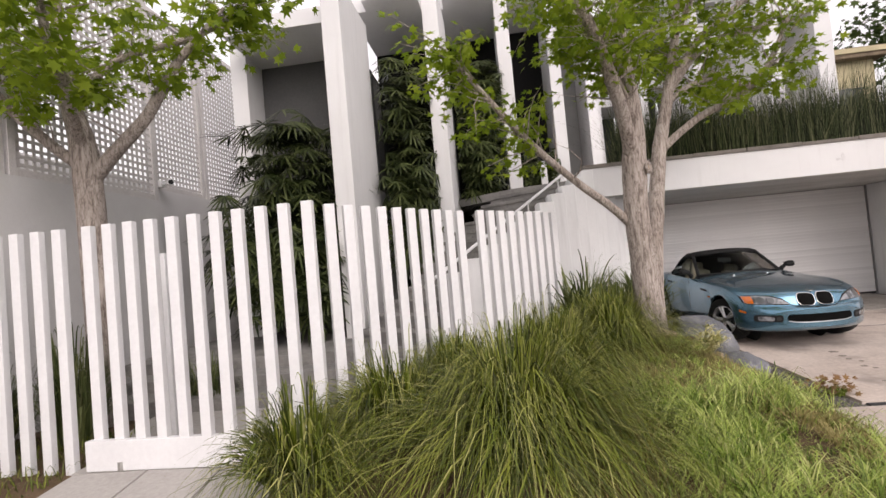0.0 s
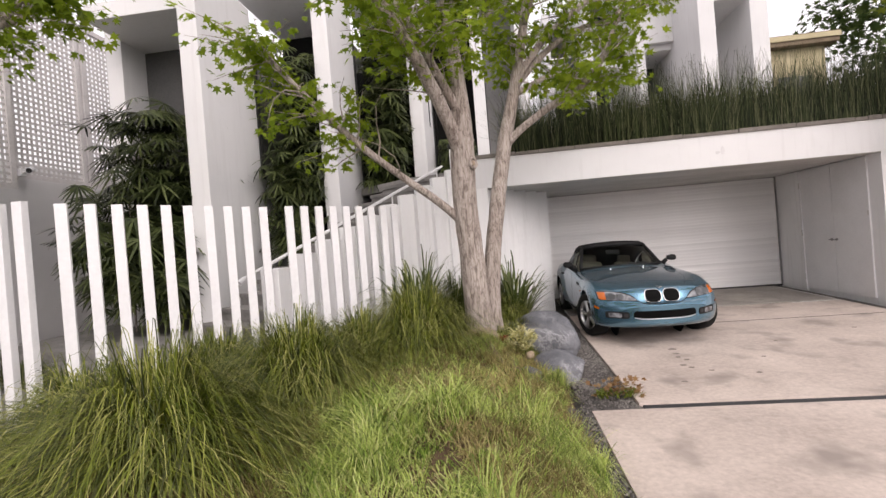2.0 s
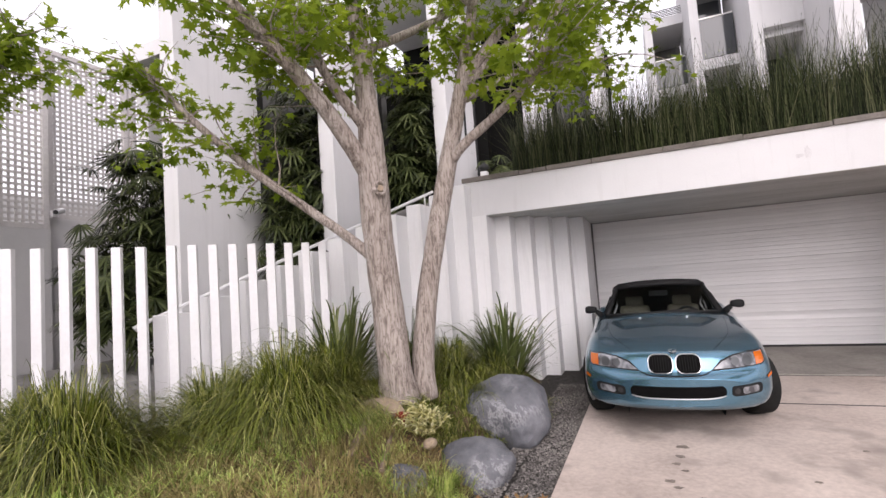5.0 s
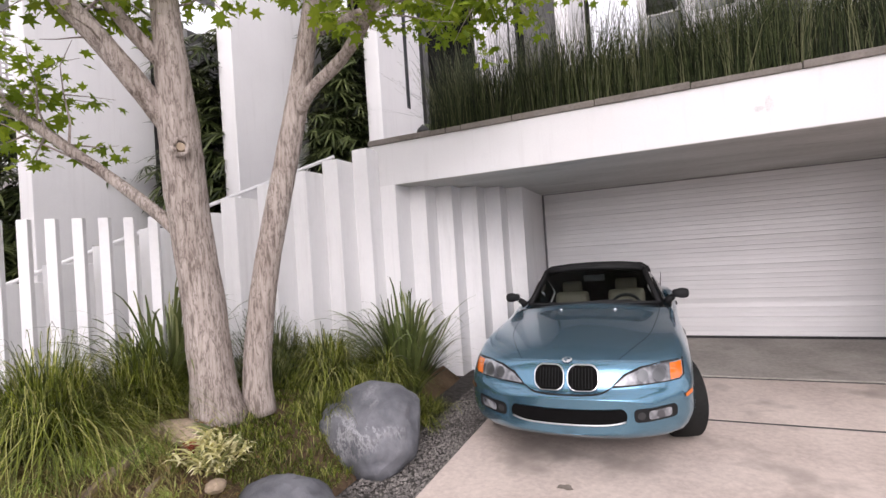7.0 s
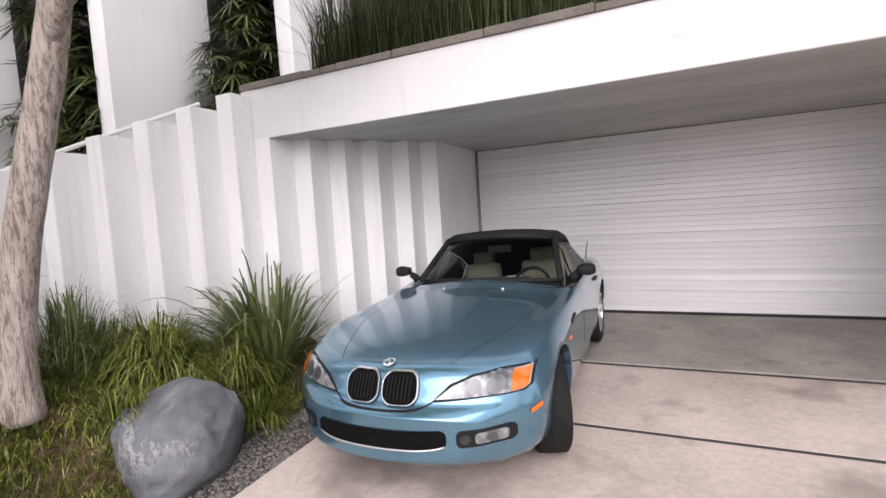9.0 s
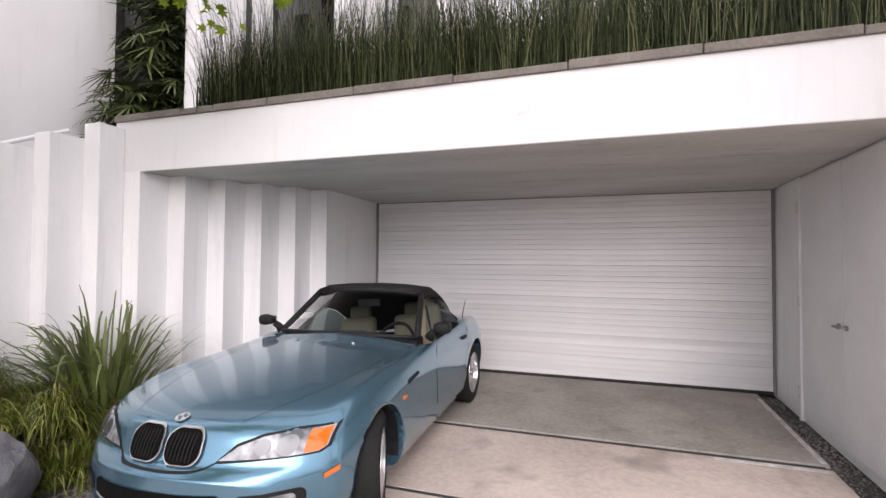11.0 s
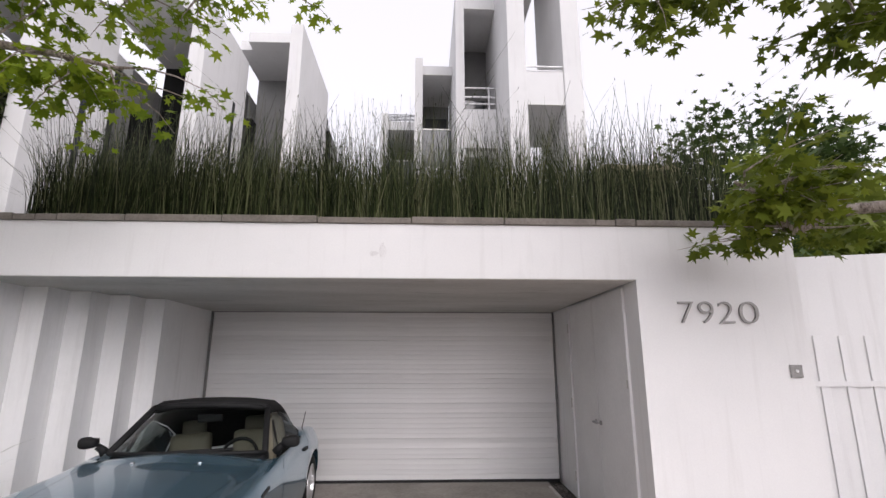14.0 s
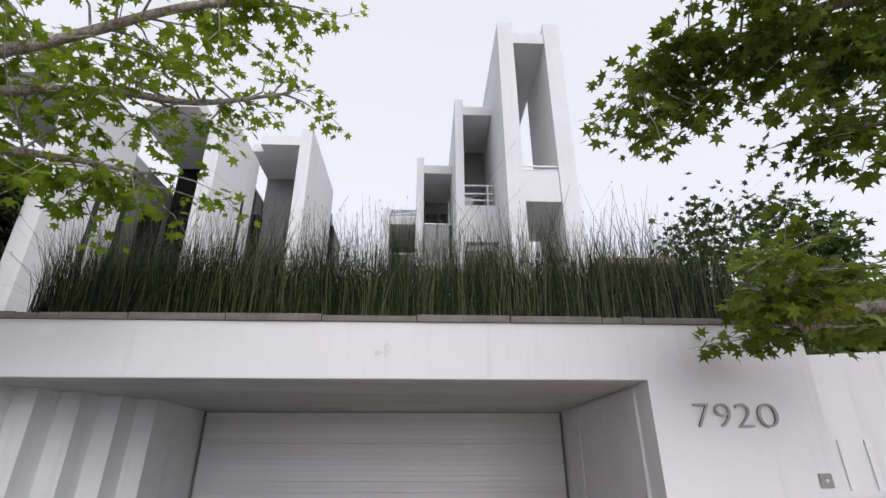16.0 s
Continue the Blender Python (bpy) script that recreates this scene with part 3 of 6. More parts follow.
def fin_house():
    for i, (x, y) in enumerate(W):
        top = (SOF[i - 1] + 0.52) if i else 6.0
        back = y + (1.7, 1.66, 1.66, 1.66, 2.2, 3.2)[i]
        z0 = 0.3 if i < 4 else 3.0
        house = thing("fin_wall", "tall white stucco fin wall of the stepped house", "wall", group="stepped fin walls", kind="structure")
        pts = [(x, y), (x + TH, y), (x + TH, back), (x, back)]
        part("fin", prism(bmesh.new(), pts, z0, top, 0.012), STUCCO, house)
        if i:
            # dark window strip at the fin's rear end, wall below and behind it
            zs0 = 3.17 if i == 1 else 3.12
            part("window_frame", box(bmesh.new(), x + 0.06, x + TH + 0.012, back + 0.002, back + 0.13, zs0, SOF[i - 1] - 0.3), BLACK_FRAME, house)
            part("low_wall", box(bmesh.new(), x + 0.02, x + TH - 0.02, back + 0.002, back + 0.9, z0, zs0 - 0.002), STUCCO, house)
            if i > 2:
                slot = part("slot_window", box(bmesh.new(), x + TH - 0.04, x + TH + 0.004, back - 0.7, back - 0.56, 4.6, SOF[i - 1] - 0.9), BLACK_FRAME, house)
                part("slot_pane", box(bmesh.new(), x + TH + 0.004, x + TH + 0.008, back - 0.68, back - 0.58, 4.64, SOF[i - 1] - 0.94), GLASS_DARK, slot)
            # grey here includes the painted shade behind the white fin
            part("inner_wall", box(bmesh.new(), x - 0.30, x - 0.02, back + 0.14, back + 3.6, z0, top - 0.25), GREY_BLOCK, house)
            if i < 5:
                # sheet whose near-black colour stands for shade deep in the bay
                part("rear_wall", box(bmesh.new(), x - 0.02, x + TH + 1.4, back + 3.0, back + 3.3, z0, top - 0.25), RECESS_SHADE, house)
        if i < 5:
            x2, y2 = W[i + 1]
            front = y2 + 0.012
            s = SOF[i]
            left = x + TH + 0.002
            if i == 0:
                front = 7.3
            rear = y2 + 2.6
            slab_pts = [(left, front), (x2 - 0.002, front), (x2 - 0.002, rear), (left - 0.6, rear), (left - 0.6, back + 0.02 if i else front + 0.02), (left, back + 0.02 if i else front + 0.02)]
            if i == 0:
                slab_pts = [(left, front), (x2 - 0.002, front), (x2 - 0.002, rear), (left, rear)]
            elif front < back:
                slab_pts = [(left, front), (x2 - 0.002, front), (x2 - 0.002, rear), (left - 0.31, rear), (left - 0.31, back + 0.14), (left, back + 0.14)]
            else:
                slab_pts = [(left, back - 0.25), (x2 - 0.002, back - 0.25), (x2 - 0.002, rear), (left - 0.31, rear), (left - 0.31, back + 0.14), (left, back + 0.14)]
            part("roof_slab", prism(bmesh.new(), slab_pts, s, s + 0.27, 0.01), STUCCO, house)
            # these back walls carry the bay's shade in their colour
            part("recess_wall", box(bmesh.new(), left - (0.3 if i else 0), x2 - 0.002, y2 + 1.7, y2 + 1.9, z0, s - 0.002), GREY_BLOCK if i == 4 else CHARCOAL if i == 0 else RECESS_SHADE, house)


T0Y = 15.5


def slab_box(name, x0, x1, y0, y1, z0, z1, mat, par):
    return part(name, box(bmesh.new(), x0, x1, y0, y1, z0, z1, 0.01), mat, par)


def tower_house():
    t = thing("tower_wing", "white stucco tower wing of stepped portals with balconies", "building", kind="structure")
    # nearest, tallest portal
    slab_box("fin", 8.45, 8.92, T0Y, 21.5, 3.0, 14.75, STUCCO, t)
    slab_box("fin", 9.90, 10.38, T0Y, 18.2, 0.0, 14.75, STUCCO, t)
    slab_box("beam", 8.922, 9.898, T0Y + 0.05, 21.4, 13.95, 14.35, STUCCO, t)
    slab_box("balcony_floor", 8.922, 9.898, T0Y + 0.05, 18.1, 8.30, 9.25, STUCCO, t)
    r = slab_box("balcony_rail", 8.922, 9.898, T0Y + 0.10, T0Y + 0.13, 9.42, 9.47, WHITE_PAINT, t)
    slab_box("balcony_rail", 8.922, 9.898, T0Y + 0.10, T0Y + 0.13, 9.30, 9.34, WHITE_PAINT, t)
    # lower portals, each one step back and to the west
    for x0, xr, y, top, nub, floor, win in ((7.22, 8.448, 17.5, 12.72, 13.35, 9.25, 1), (5.94, 7.218, 19.5, 11.65, 12.30, 9.6, 2), (4.62, 5.938, 21.5, 10.55, 11.25, 9.3, 0)):
        slab_box("fin", x0, x0 + 0.27, y, y + 4.0, 3.0, nub, STUCCO, t)
        slab_box("beam", x0 + 0.272, xr, y + 0.02, y + 3.5, top, top + 0.35, STUCCO, t)
        # shade of the portal recess is put into the wall's grey
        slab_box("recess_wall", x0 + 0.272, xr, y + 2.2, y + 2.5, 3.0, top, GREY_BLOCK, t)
        g = part("window_pane", box(bmesh.new(), x0 + 0.35, xr - 0.08, y + 2.14, y + 2.19, 3.4, floor + (1.5 if win else 0.8)), GLASS_DARK, t)
        if win == 1:
            slab_box("parapet", x0 + 0.272, xr, y + 0.02, y + 0.25, 8.0, floor, STUCCO, t)
            slab_box("balcony_floor", x0 + 0.272, xr, y + 0.25, y + 2.1, 7.8, 8.05, STUCCO, t)
            for z in (9.45, 9.68, 9.98):
                slab_box("balcony_rail", x0 + 0.272, xr - 0.03, y + 0.10, y + 0.14, z, z + 0.05, WHITE_PAINT, t)
            slab_box("rail_post", xr - 0.25, xr - 0.20, y + 0.08, y + 0.12, 9.25, 10.03, WHITE_PAINT, t)
        else:
            slab_box("balcony_rail", x0 + 0.272, xr - 0.03, y + 0.10, y + 0.13, floor, floor + 0.05, STEEL, t)
            part("glass_guard", box(bmesh.new(), x0 + 0.29, xr - 0.03, y + 0.12, y + 0.135, 8.3, floor), GLASS_DARK, t)
            slab_box("balcony_floor", x0 + 0.272, xr, y + 0.05, y + 2.1, 7.9, 8.25, STUCCO, t)
    # louvred guard on the lowest portal
    for k in range(6):
        slab_box("louvre", 4.9, 5.93, 21.6, 21.63, 10.92 + 0.06 * k, 10.945 + 0.06 * k, BLACK_FRAME, t)
    slab_box("side_wall", 10.382, 10.7, 16.2, 24.0, 0.0, 6.0, STUCCO, t)


GLASS_DARK = material("tinted_window_glass", (0.05, 0.055, 0.06), 0.06)
shader(GLASS_DARK).inputs["Specular IOR Level"].default_value = 0.8
fin_house()
tower_house()
# house body that closes the court behind both wings
b = bmesh.new()
box(b, 3.3, 4.6, 25.0, 25.4, 3.0, 6.4)
structure(part("wall_court_back", b, STUCCO), "white wall closing the court", "wall")


# ---- neighbour's wall with lattice, west side ----
b = bmesh.new()
box(b, -5.65, -5.30, -1.0, 6.98, -0.1, 3.08)
structure(part("wall_west", b, GREY_WALL), "grey painted boundary wall under the lattice screens", "wall")
b = bmesh.new()
box(b, -5.80, -5.42, 6.982, 10.8, -0.1, 3.30)
structure(part("wall_west_rear", b, GREY_WALL), "grey painted boundary wall set back", "wall")


def lattice_panel(y0, y1, z0, z1, x, pitch):
    p = thing("lattice_screen", "grey-white square lattice screen framed on the boundary wall", "lattice", group="lattice screens")
    for a in ((y0, y0 + 0.09, z0, z1), (y1 - 0.09, y1, z0, z1), (y0 + 0.092, y1 - 0.092, z0, z0 + 0.09), (y0 + 0.092, y1 - 0.092, z1 - 0.09, z1)):
        part("frame_board", box(bmesh.new(), x - 0.05, x + 0.03, *a, 0.004), LATTICE, p)
    ny = int((y1 - y0 - 0.18) / pitch)
    nz = int((z1 - z0 - 0.18) / pitch)
    v = part("upright_slat", box(bmesh.new(), x - 0.016, x - 0.004, -0.02, 0.02, z0 + 0.08, z1 - 0.08), LATTICE, p)
    v.location.y = y0 + 0.09 + pitch * 0.5
    for i in range(1, ny):
        o = new("upright_slat", v.data)
        o.parent, o.location = p, (0, y0 + 0.09 + pitch * (i + 0.5), 0)
    h = part("cross_slat", box(bmesh.new(), x - 0.003, x + 0.009, y0 + 0.08, y1 - 0.08, -0.02, 0.02), LATTICE, p)
    h.location.z = z0 + 0.09 + pitch * 0.5
    for i in range(1, nz):
        o = new("cross_slat", h.data)
        o.parent, o.location = p, (0, 0, z0 + 0.09 + pitch * (i + 0.5))


for y0, y1, z1 in ((2.2, 4.55, 6.3), (4.6, 6.97, 6.3)):
    lattice_panel(y0, y1, 3.082, z1, -5.34, 0.098)
for y0, y1, z1 in ((7.05, 8.5, 6.4), (8.55, 10.0, 6.4)):
    lattice_panel(y0, y1, 3.302, z1, -5.52, 0.092)
b = bmesh.new()
box(b, -10.0, -7.6, -1.0, 12.0, -0.1, 4.1)
structure(part("neighbour_house_wall", b, STUCCO), "pale neighbouring house behind the lattice", "building")


def security_camera():
    c = thing("security_camera", "small white bullet security camera on the boundary wall", "camera", -5.30, 7.05, 3.36)
    part("mount", box(bmesh.new(), -0.1, 0.02, -0.05, 0.05, -0.06, 0.06, 0.01), WHITE_PAINT, c)
    part("arm", cyl(bmesh.new(), (0.02, 0, 0.0), (0.13, -0.02, 0.02), 0.016), WHITE_PAINT, c)
    part("housing", cyl(bmesh.new(), (0.10, 0.06, 0.05), (0.24, -0.12, -0.01), 0.045, n=16), WHITE_PAINT, c)
    part("lens", cyl(bmesh.new(), (0.238, -0.118, -0.01), (0.25, -0.135, -0.014), 0.037, n=16), BLACK_FRAME, c, "black camera lens")


security_camera()
grate = thing("side_gate", "dark upright slats of a closed side gate", "gate", -5.0, 9.4, 0.7)
for k in range(6):
    part("slat", box(bmesh.new(), 0.0 + 0.09 * k, 0.045 + 0.09 * k, 0, 0.04, 0, 3.35), WHITE_PAINT, grate)
# near-black sheet added for the shade behind the slats
part("backing", box(bmesh.new(), -0.45, 0.75, 0.3, 0.34, 0, 3.3), RECESS_SHADE, grate)


# ---- slatted fence and gate ----
def post_bm(top, low):
    b = bmesh.new()
    box(b, -0.042, 0.042, -0.03, 0.03, low, top, 0.006)
    return b


GATE = [(-1.475 - 0.194 * i, 3.42 + 0.010 * i) for i in range(11)]
LINE = [(-1.405 + 0.105 * i, 3.695 + 0.167 * i) for i in range(10)] + [(-0.24 + 0.117 * i, 5.36 + 0.147 * i) for i in range(9)]


def fence():
    f = thing("slat_fence", "white painted upright-post fence on a low rail", "fence")
    first = part("post", post_bm(2.245, 0.12), WHITE_PAINT, f)
    first.location = (*LINE[0], 0)
    first.rotation_euler.z = 0.6
    for x, y in LINE[1:]:
        o = new("post", first.data)
        o.parent, o.location, o.rotation_euler = f, (x, y, 0), (0, 0, 0.6)
    pts = [LINE[0], LINE[9], LINE[18]]
    for a, c in zip(pts, pts[1:]):
        a, c = Vector((*a, 0.50)), Vector((*c, 0.50))
        nrm = Vector((-(c - a).y, (c - a).x, 0)).normalized() * 0.025
        b = bmesh.new()
        prism(b, [tuple((a - nrm)[:2]), tuple((c - nrm)[:2]), tuple((c + nrm)[:2]), tuple((a + nrm)[:2])], 0.34, 0.55)
        part("rail", b, WHITE_PAINT, f)
    g = thing("slat_gate", "white slatted entrance gate with a solid bottom rail, closed", "gate")
    for i, (x, y) in enumerate(GATE):
        o = new("post", first.data) if i < 10 else part("gate_post", post_bm(2.245, 0.22), WHITE_PAINT, g)
        o.parent, o.location = g, (x, y, 0.30 if i < 10 else 0)
        if i < 10:
            o.scale.z = (2.245 - 0.48) / (2.245 - 0.12) * 1.0
            o.location.z = 2.245 - 2.245 * o.scale.z
    part("bottom_rail", box(bmesh.new(), -3.50, -1.50, 3.445, 3.51, 0.26, 0.50, 0.006), WHITE_PAINT, g)
    part("drop_bolt", cyl(bmesh.new(), (-3.20, 3.47, 0.18), (-3.20, 3.47, 0.33), 0.035, n=14), STEEL, g, "round metal gate stop")
    f2 = thing("slat_fence", "white upright posts of the side fence", "fence")
    for i in range(8):
        o = new("post", first.data)
        o.parent, o.location = f2, (-3.70 - 0.20 * i, 3.53 + 0.0 * i, 0)


fence()
gp = thing("gate_pillar", "white square pillar inside the gate", "pillar", -3.35, 4.3, 0)
part("shaft", box(bmesh.new(), -0.09, 0.09, -0.09, 0.09, 0.1, 2.02, 0.008), WHITE_PAINT, gp)

# ---- neighbour on the east side ----
e = thing("east_fence", "white boundary wall with battens beyond the pier", "fence", kind="structure")
b = bmesh.new()
prism(b, [(9.96, 9.6), (15.0, 9.2), (15.0, 9.35), (9.96, 9.75)], -0.1, [3.0, 3.2, 3.2, 3.0])
part("panel", b, STUCCO, e)
for k in range(16):
    x = 10.25 + 0.27 * k
    y = 9.6 - 0.4 * (x - 9.96) / 5.04
    part("batten", box(bmesh.new(), x, x + 0.1, y - 0.016, y - 0.004, -0.1, 2.15, 0.004), STUCCO, e)
part("batten_rail", prism(bmesh.new(), [(10.0, 9.575), (14.9, 9.175), (14.9, 9.19), (10.0, 9.59)], 1.62, 1.68), STUCCO, e)
nb = thing("neighbour_house", "tan neighbouring house with brown flat eaves behind hedge", "house", kind="structure")
part("wall", box(bmesh.new(), 12.6, 14.7, 20.0, 27.0, 0.0, 8.05), TAN_WALL, nb)
part("roof", box(bmesh.new(), 12.3, 15.0, 19.6, 27.4, 8.05, 8.45, 0.03), ROOF_BROWN, nb)
part("fascia", box(bmesh.new(), 12.28, 15.02, 19.54, 19.60, 8.22, 8.40), TAN_WALL, nb)
part("window", box(bmesh.new(), 13.0, 14.2, 19.95, 19.995, 5.0, 7.0), GLASS_DARK, nb)

# ---- oil drips on the drive ----
def drips():
    m = two_scale("oil_stain", (0.10, 0.085, 0.07), (0.26, 0.22, 0.185), 0.7, 9, 40, 0.1, 0.002)
    r = random.Random(8)
    for x, y, s in ((4.20, 6.72, 0.05), (4.17, 6.55, 0.035), (4.22, 6.42, 0.03), (4.10, 6.20, 0.045), (4.16, 6.10, 0.03), (4.32, 5.95, 0.03), (5.1, 6.4, 0.025), (4.75, 5.8, 0.03), (5.6, 7.1, 0.025), (3.9, 5.6, 0.03), (6.4, 6.3, 0.02), (5.3, 4.2, 0.025), (6.9, 7.6, 0.03), (4.22, 6.95, 0.06)):
        pts = [(x + s * math.cos(k * 0.524) * r.uniform(0.6, 1.3), y + 0.7 * s * math.sin(k * 0.524) * r.uniform(0.6, 1.3)) for k in range(12)]
        b = bmesh.new()
        z = drive_z(y)
        prism(b, pts, z - 0.001, [drive_z(q) + 0.0025 for _, q in pts])
        tagged(part("oil_stain", b, m), "small dark oil drip on the concrete drive", "stain", "oil drips")


drips()


def worn_line():
    """A worn white line painted along the edge of the garage slab."""
    m = two_scale("worn_white_paint", (0.30, 0.28, 0.26), (0.74, 0.72, 0.70), 0.8, 7, 45, 0.2, 0.002)
    b = bmesh.new()
    for x0, x1, y0, y1 in ((8.085, 8.125, 9.92, 11.7), (7.3, 8.083, 9.735, 9.79)):
        prism(b, [(x0, y0), (x1, y0), (x1, y1), (x0, y1)], [drive_z(y) - 0.002 for y in (y0, y0, y1, y1)], [drive_z(y) + 0.0025 for y in (y0, y0, y1, y1)])
    structure(part("edge_line", b, m), "worn white paint line on the concrete edge", "marking")


worn_line()


def gate_path():
    """Grey flagstones that lead from the pavement to the gate."""
    p = thing("gate_path", "worn grey stone path leading to the white gate", "path", kind="structure")
    r = random.Random(19)
    y = 1.02
    while y < 4.0:
        d = r.uniform(0.42, 0.6)
        x = -3.62 - 0.04 * math.sin(y * 2)
        while x < -1.75:
            w = r.uniform(0.5, 0.8)
            pts = [(x, y), (x + w - 0.018, y), (x + w - 0.018, y + d - 0.018), (x, y + d - 0.018)]
            top = [bed_z(a, c) + 0.028 for a, c in pts]
            part("flagstone", prism(bmesh.new(), pts, [t - 0.08 for t in top], top, 0.006), PAVING, p)
            x += w
        y += d


gate_path()

# ---- parked roadster ----
from mathutils.bvhtree import BVHTree

PAINT = material("metallic_blue_paint", (0.14, 0.31, 0.42), 0.24, 0.8)
shader(PAINT).inputs["Coat Weight"].default_value = 1.0
shader(PAINT).inputs["Coat Roughness"].default_value = 0.04
_v = coords(PAINT)
colored(PAINT, ramp(PAINT, noise_of(PAINT, _v, 900, 2), [(0.35, (0.085, 0.20, 0.29)), (0.65, (0.135, 0.285, 0.385))]))
VOID = two_scale("open_intake_black", (0.003, 0.003, 0.003), (0.007, 0.007, 0.007), 0.95, 6, 50, 0.1, 0.002)
shader(VOID).inputs["Specular IOR Level"].default_value = 0.05
RUBBER = two_scale("tyre_rubber", (0.009, 0.009, 0.009), (0.018, 0.018, 0.017), 0.85, 8, 60, 0.4, 0.004)
ALLOY = material("silver_alloy", (0.62, 0.62, 0.63), 0.28, 0.9)
CHROME = material("chrome", (0.8, 0.8, 0.8), 0.08, 1.0)
BLACK_TRIM = two_scale("black_plastic", (0.008, 0.008, 0.009), (0.018, 0.018, 0.018), 0.62, 6, 50, 0.1, 0.002)
FABRIC = two_scale("black_soft_top", (0.010, 0.010, 0.011), (0.022, 0.022, 0.022), 0.9, 5, 120, 0.4, 0.003)
for _m in (BLACK_TRIM, FABRIC, RUBBER):
    shader(_m).inputs["Specular IOR Level"].default_value = 0.18
LEATHER = two_scale("beige_leather", (0.19, 0.16, 0.11), (0.27, 0.23, 0.17), 0.6, 4, 50, 0.25, 0.003)
LAMP_CLEAR = material("headlamp_glass", (0.55, 0.56, 0.57), 0.22, 0.15)
shader(LAMP_CLEAR).inputs["Coat Weight"].default_value = 0.6
_v = coords(LAMP_CLEAR)
colored(LAMP_CLEAR, ramp(LAMP_CLEAR, noise_of(LAMP_CLEAR, _v, 9, 2), [(0.36, (0.07, 0.072, 0.08)), (0.62, (0.36, 0.37, 0.39))]))
REFLECTOR = material("lamp_reflector", (0.13, 0.135, 0.14), 0.35, 0.8)
AMBER = material("amber_lens", (0.58, 0.13, 0.008), 0.12)
shader(AMBER).inputs["Coat Weight"].default_value = 1.0
WINDSHIELD = material("car_glass", (0.22, 0.27, 0.265), 0.0)
shader(WINDSHIELD).inputs["Transmission Weight"].default_value = 1.0
shader(WINDSHIELD).inputs["IOR"].default_value = 1.12
shader(WINDSHIELD).inputs["Specular IOR Level"].default_value = 0.9

# stations: y, under z, half width, its z, shoulder half width, shoulder z, mid z, centre z
BODY = [
    (-0.045, 0.305, 0.56, 0.43, 0.50, 0.50, 0.535, 0.54),
    (0.00, 0.268, 0.69, 0.42, 0.61, 0.535, 0.555, 0.558),
    (0.05, 0.245, 0.775, 0.43, 0.69, 0.560, 0.580, 0.585),
    (0.095, 0.235, 0.80, 0.44, 0.715, 0.595, 0.675, 0.682),
    (0.14, 0.228, 0.815, 0.45, 0.735, 0.635, 0.722, 0.730),
    (0.22, 0.218, 0.825, 0.46, 0.745, 0.675, 0.748, 0.757),
    (0.40, 0.20, 0.84, 0.48, 0.755, 0.730, 0.775, 0.793),
    (0.80, 0.16, 0.85, 0.57, 0.76, 0.804, 0.808, 0.838),
    (1.20, 0.16, 0.845, 0.65, 0.765, 0.825, 0.84, 0.876),
    (1.60, 0.16, 0.838, 0.65, 0.785, 0.838, 0.868, 0.905),
    (1.86, 0.16, 0.836, 0.65, 0.795, 0.856, 0.885, 0.925),
    (2.00, 0.16, 0.838, 0.65, 0.80, 0.868, 0.75, 0.74),
    (2.40, 0.16, 0.842, 0.66, 0.80, 0.882, 0.55, 0.50),
    (2.80, 0.17, 0.85, 0.67, 0.805, 0.895, 0.56, 0.52),
    (2.98, 0.17, 0.86, 0.66, 0.81, 0.905, 0.86, 0.86),
    (3.22, 0.18, 0.868, 0.56, 0.79, 0.905, 0.91, 0.915),
    (3.60, 0.22, 0.855, 0.56, 0.77, 0.87, 0.885, 0.89),
    (3.88, 0.30, 0.81, 0.56, 0.72, 0.80, 0.815, 0.82),
    (4.03, 0.40, 0.72, 0.56, 0.66, 0.70, 0.705, 0.71),
]


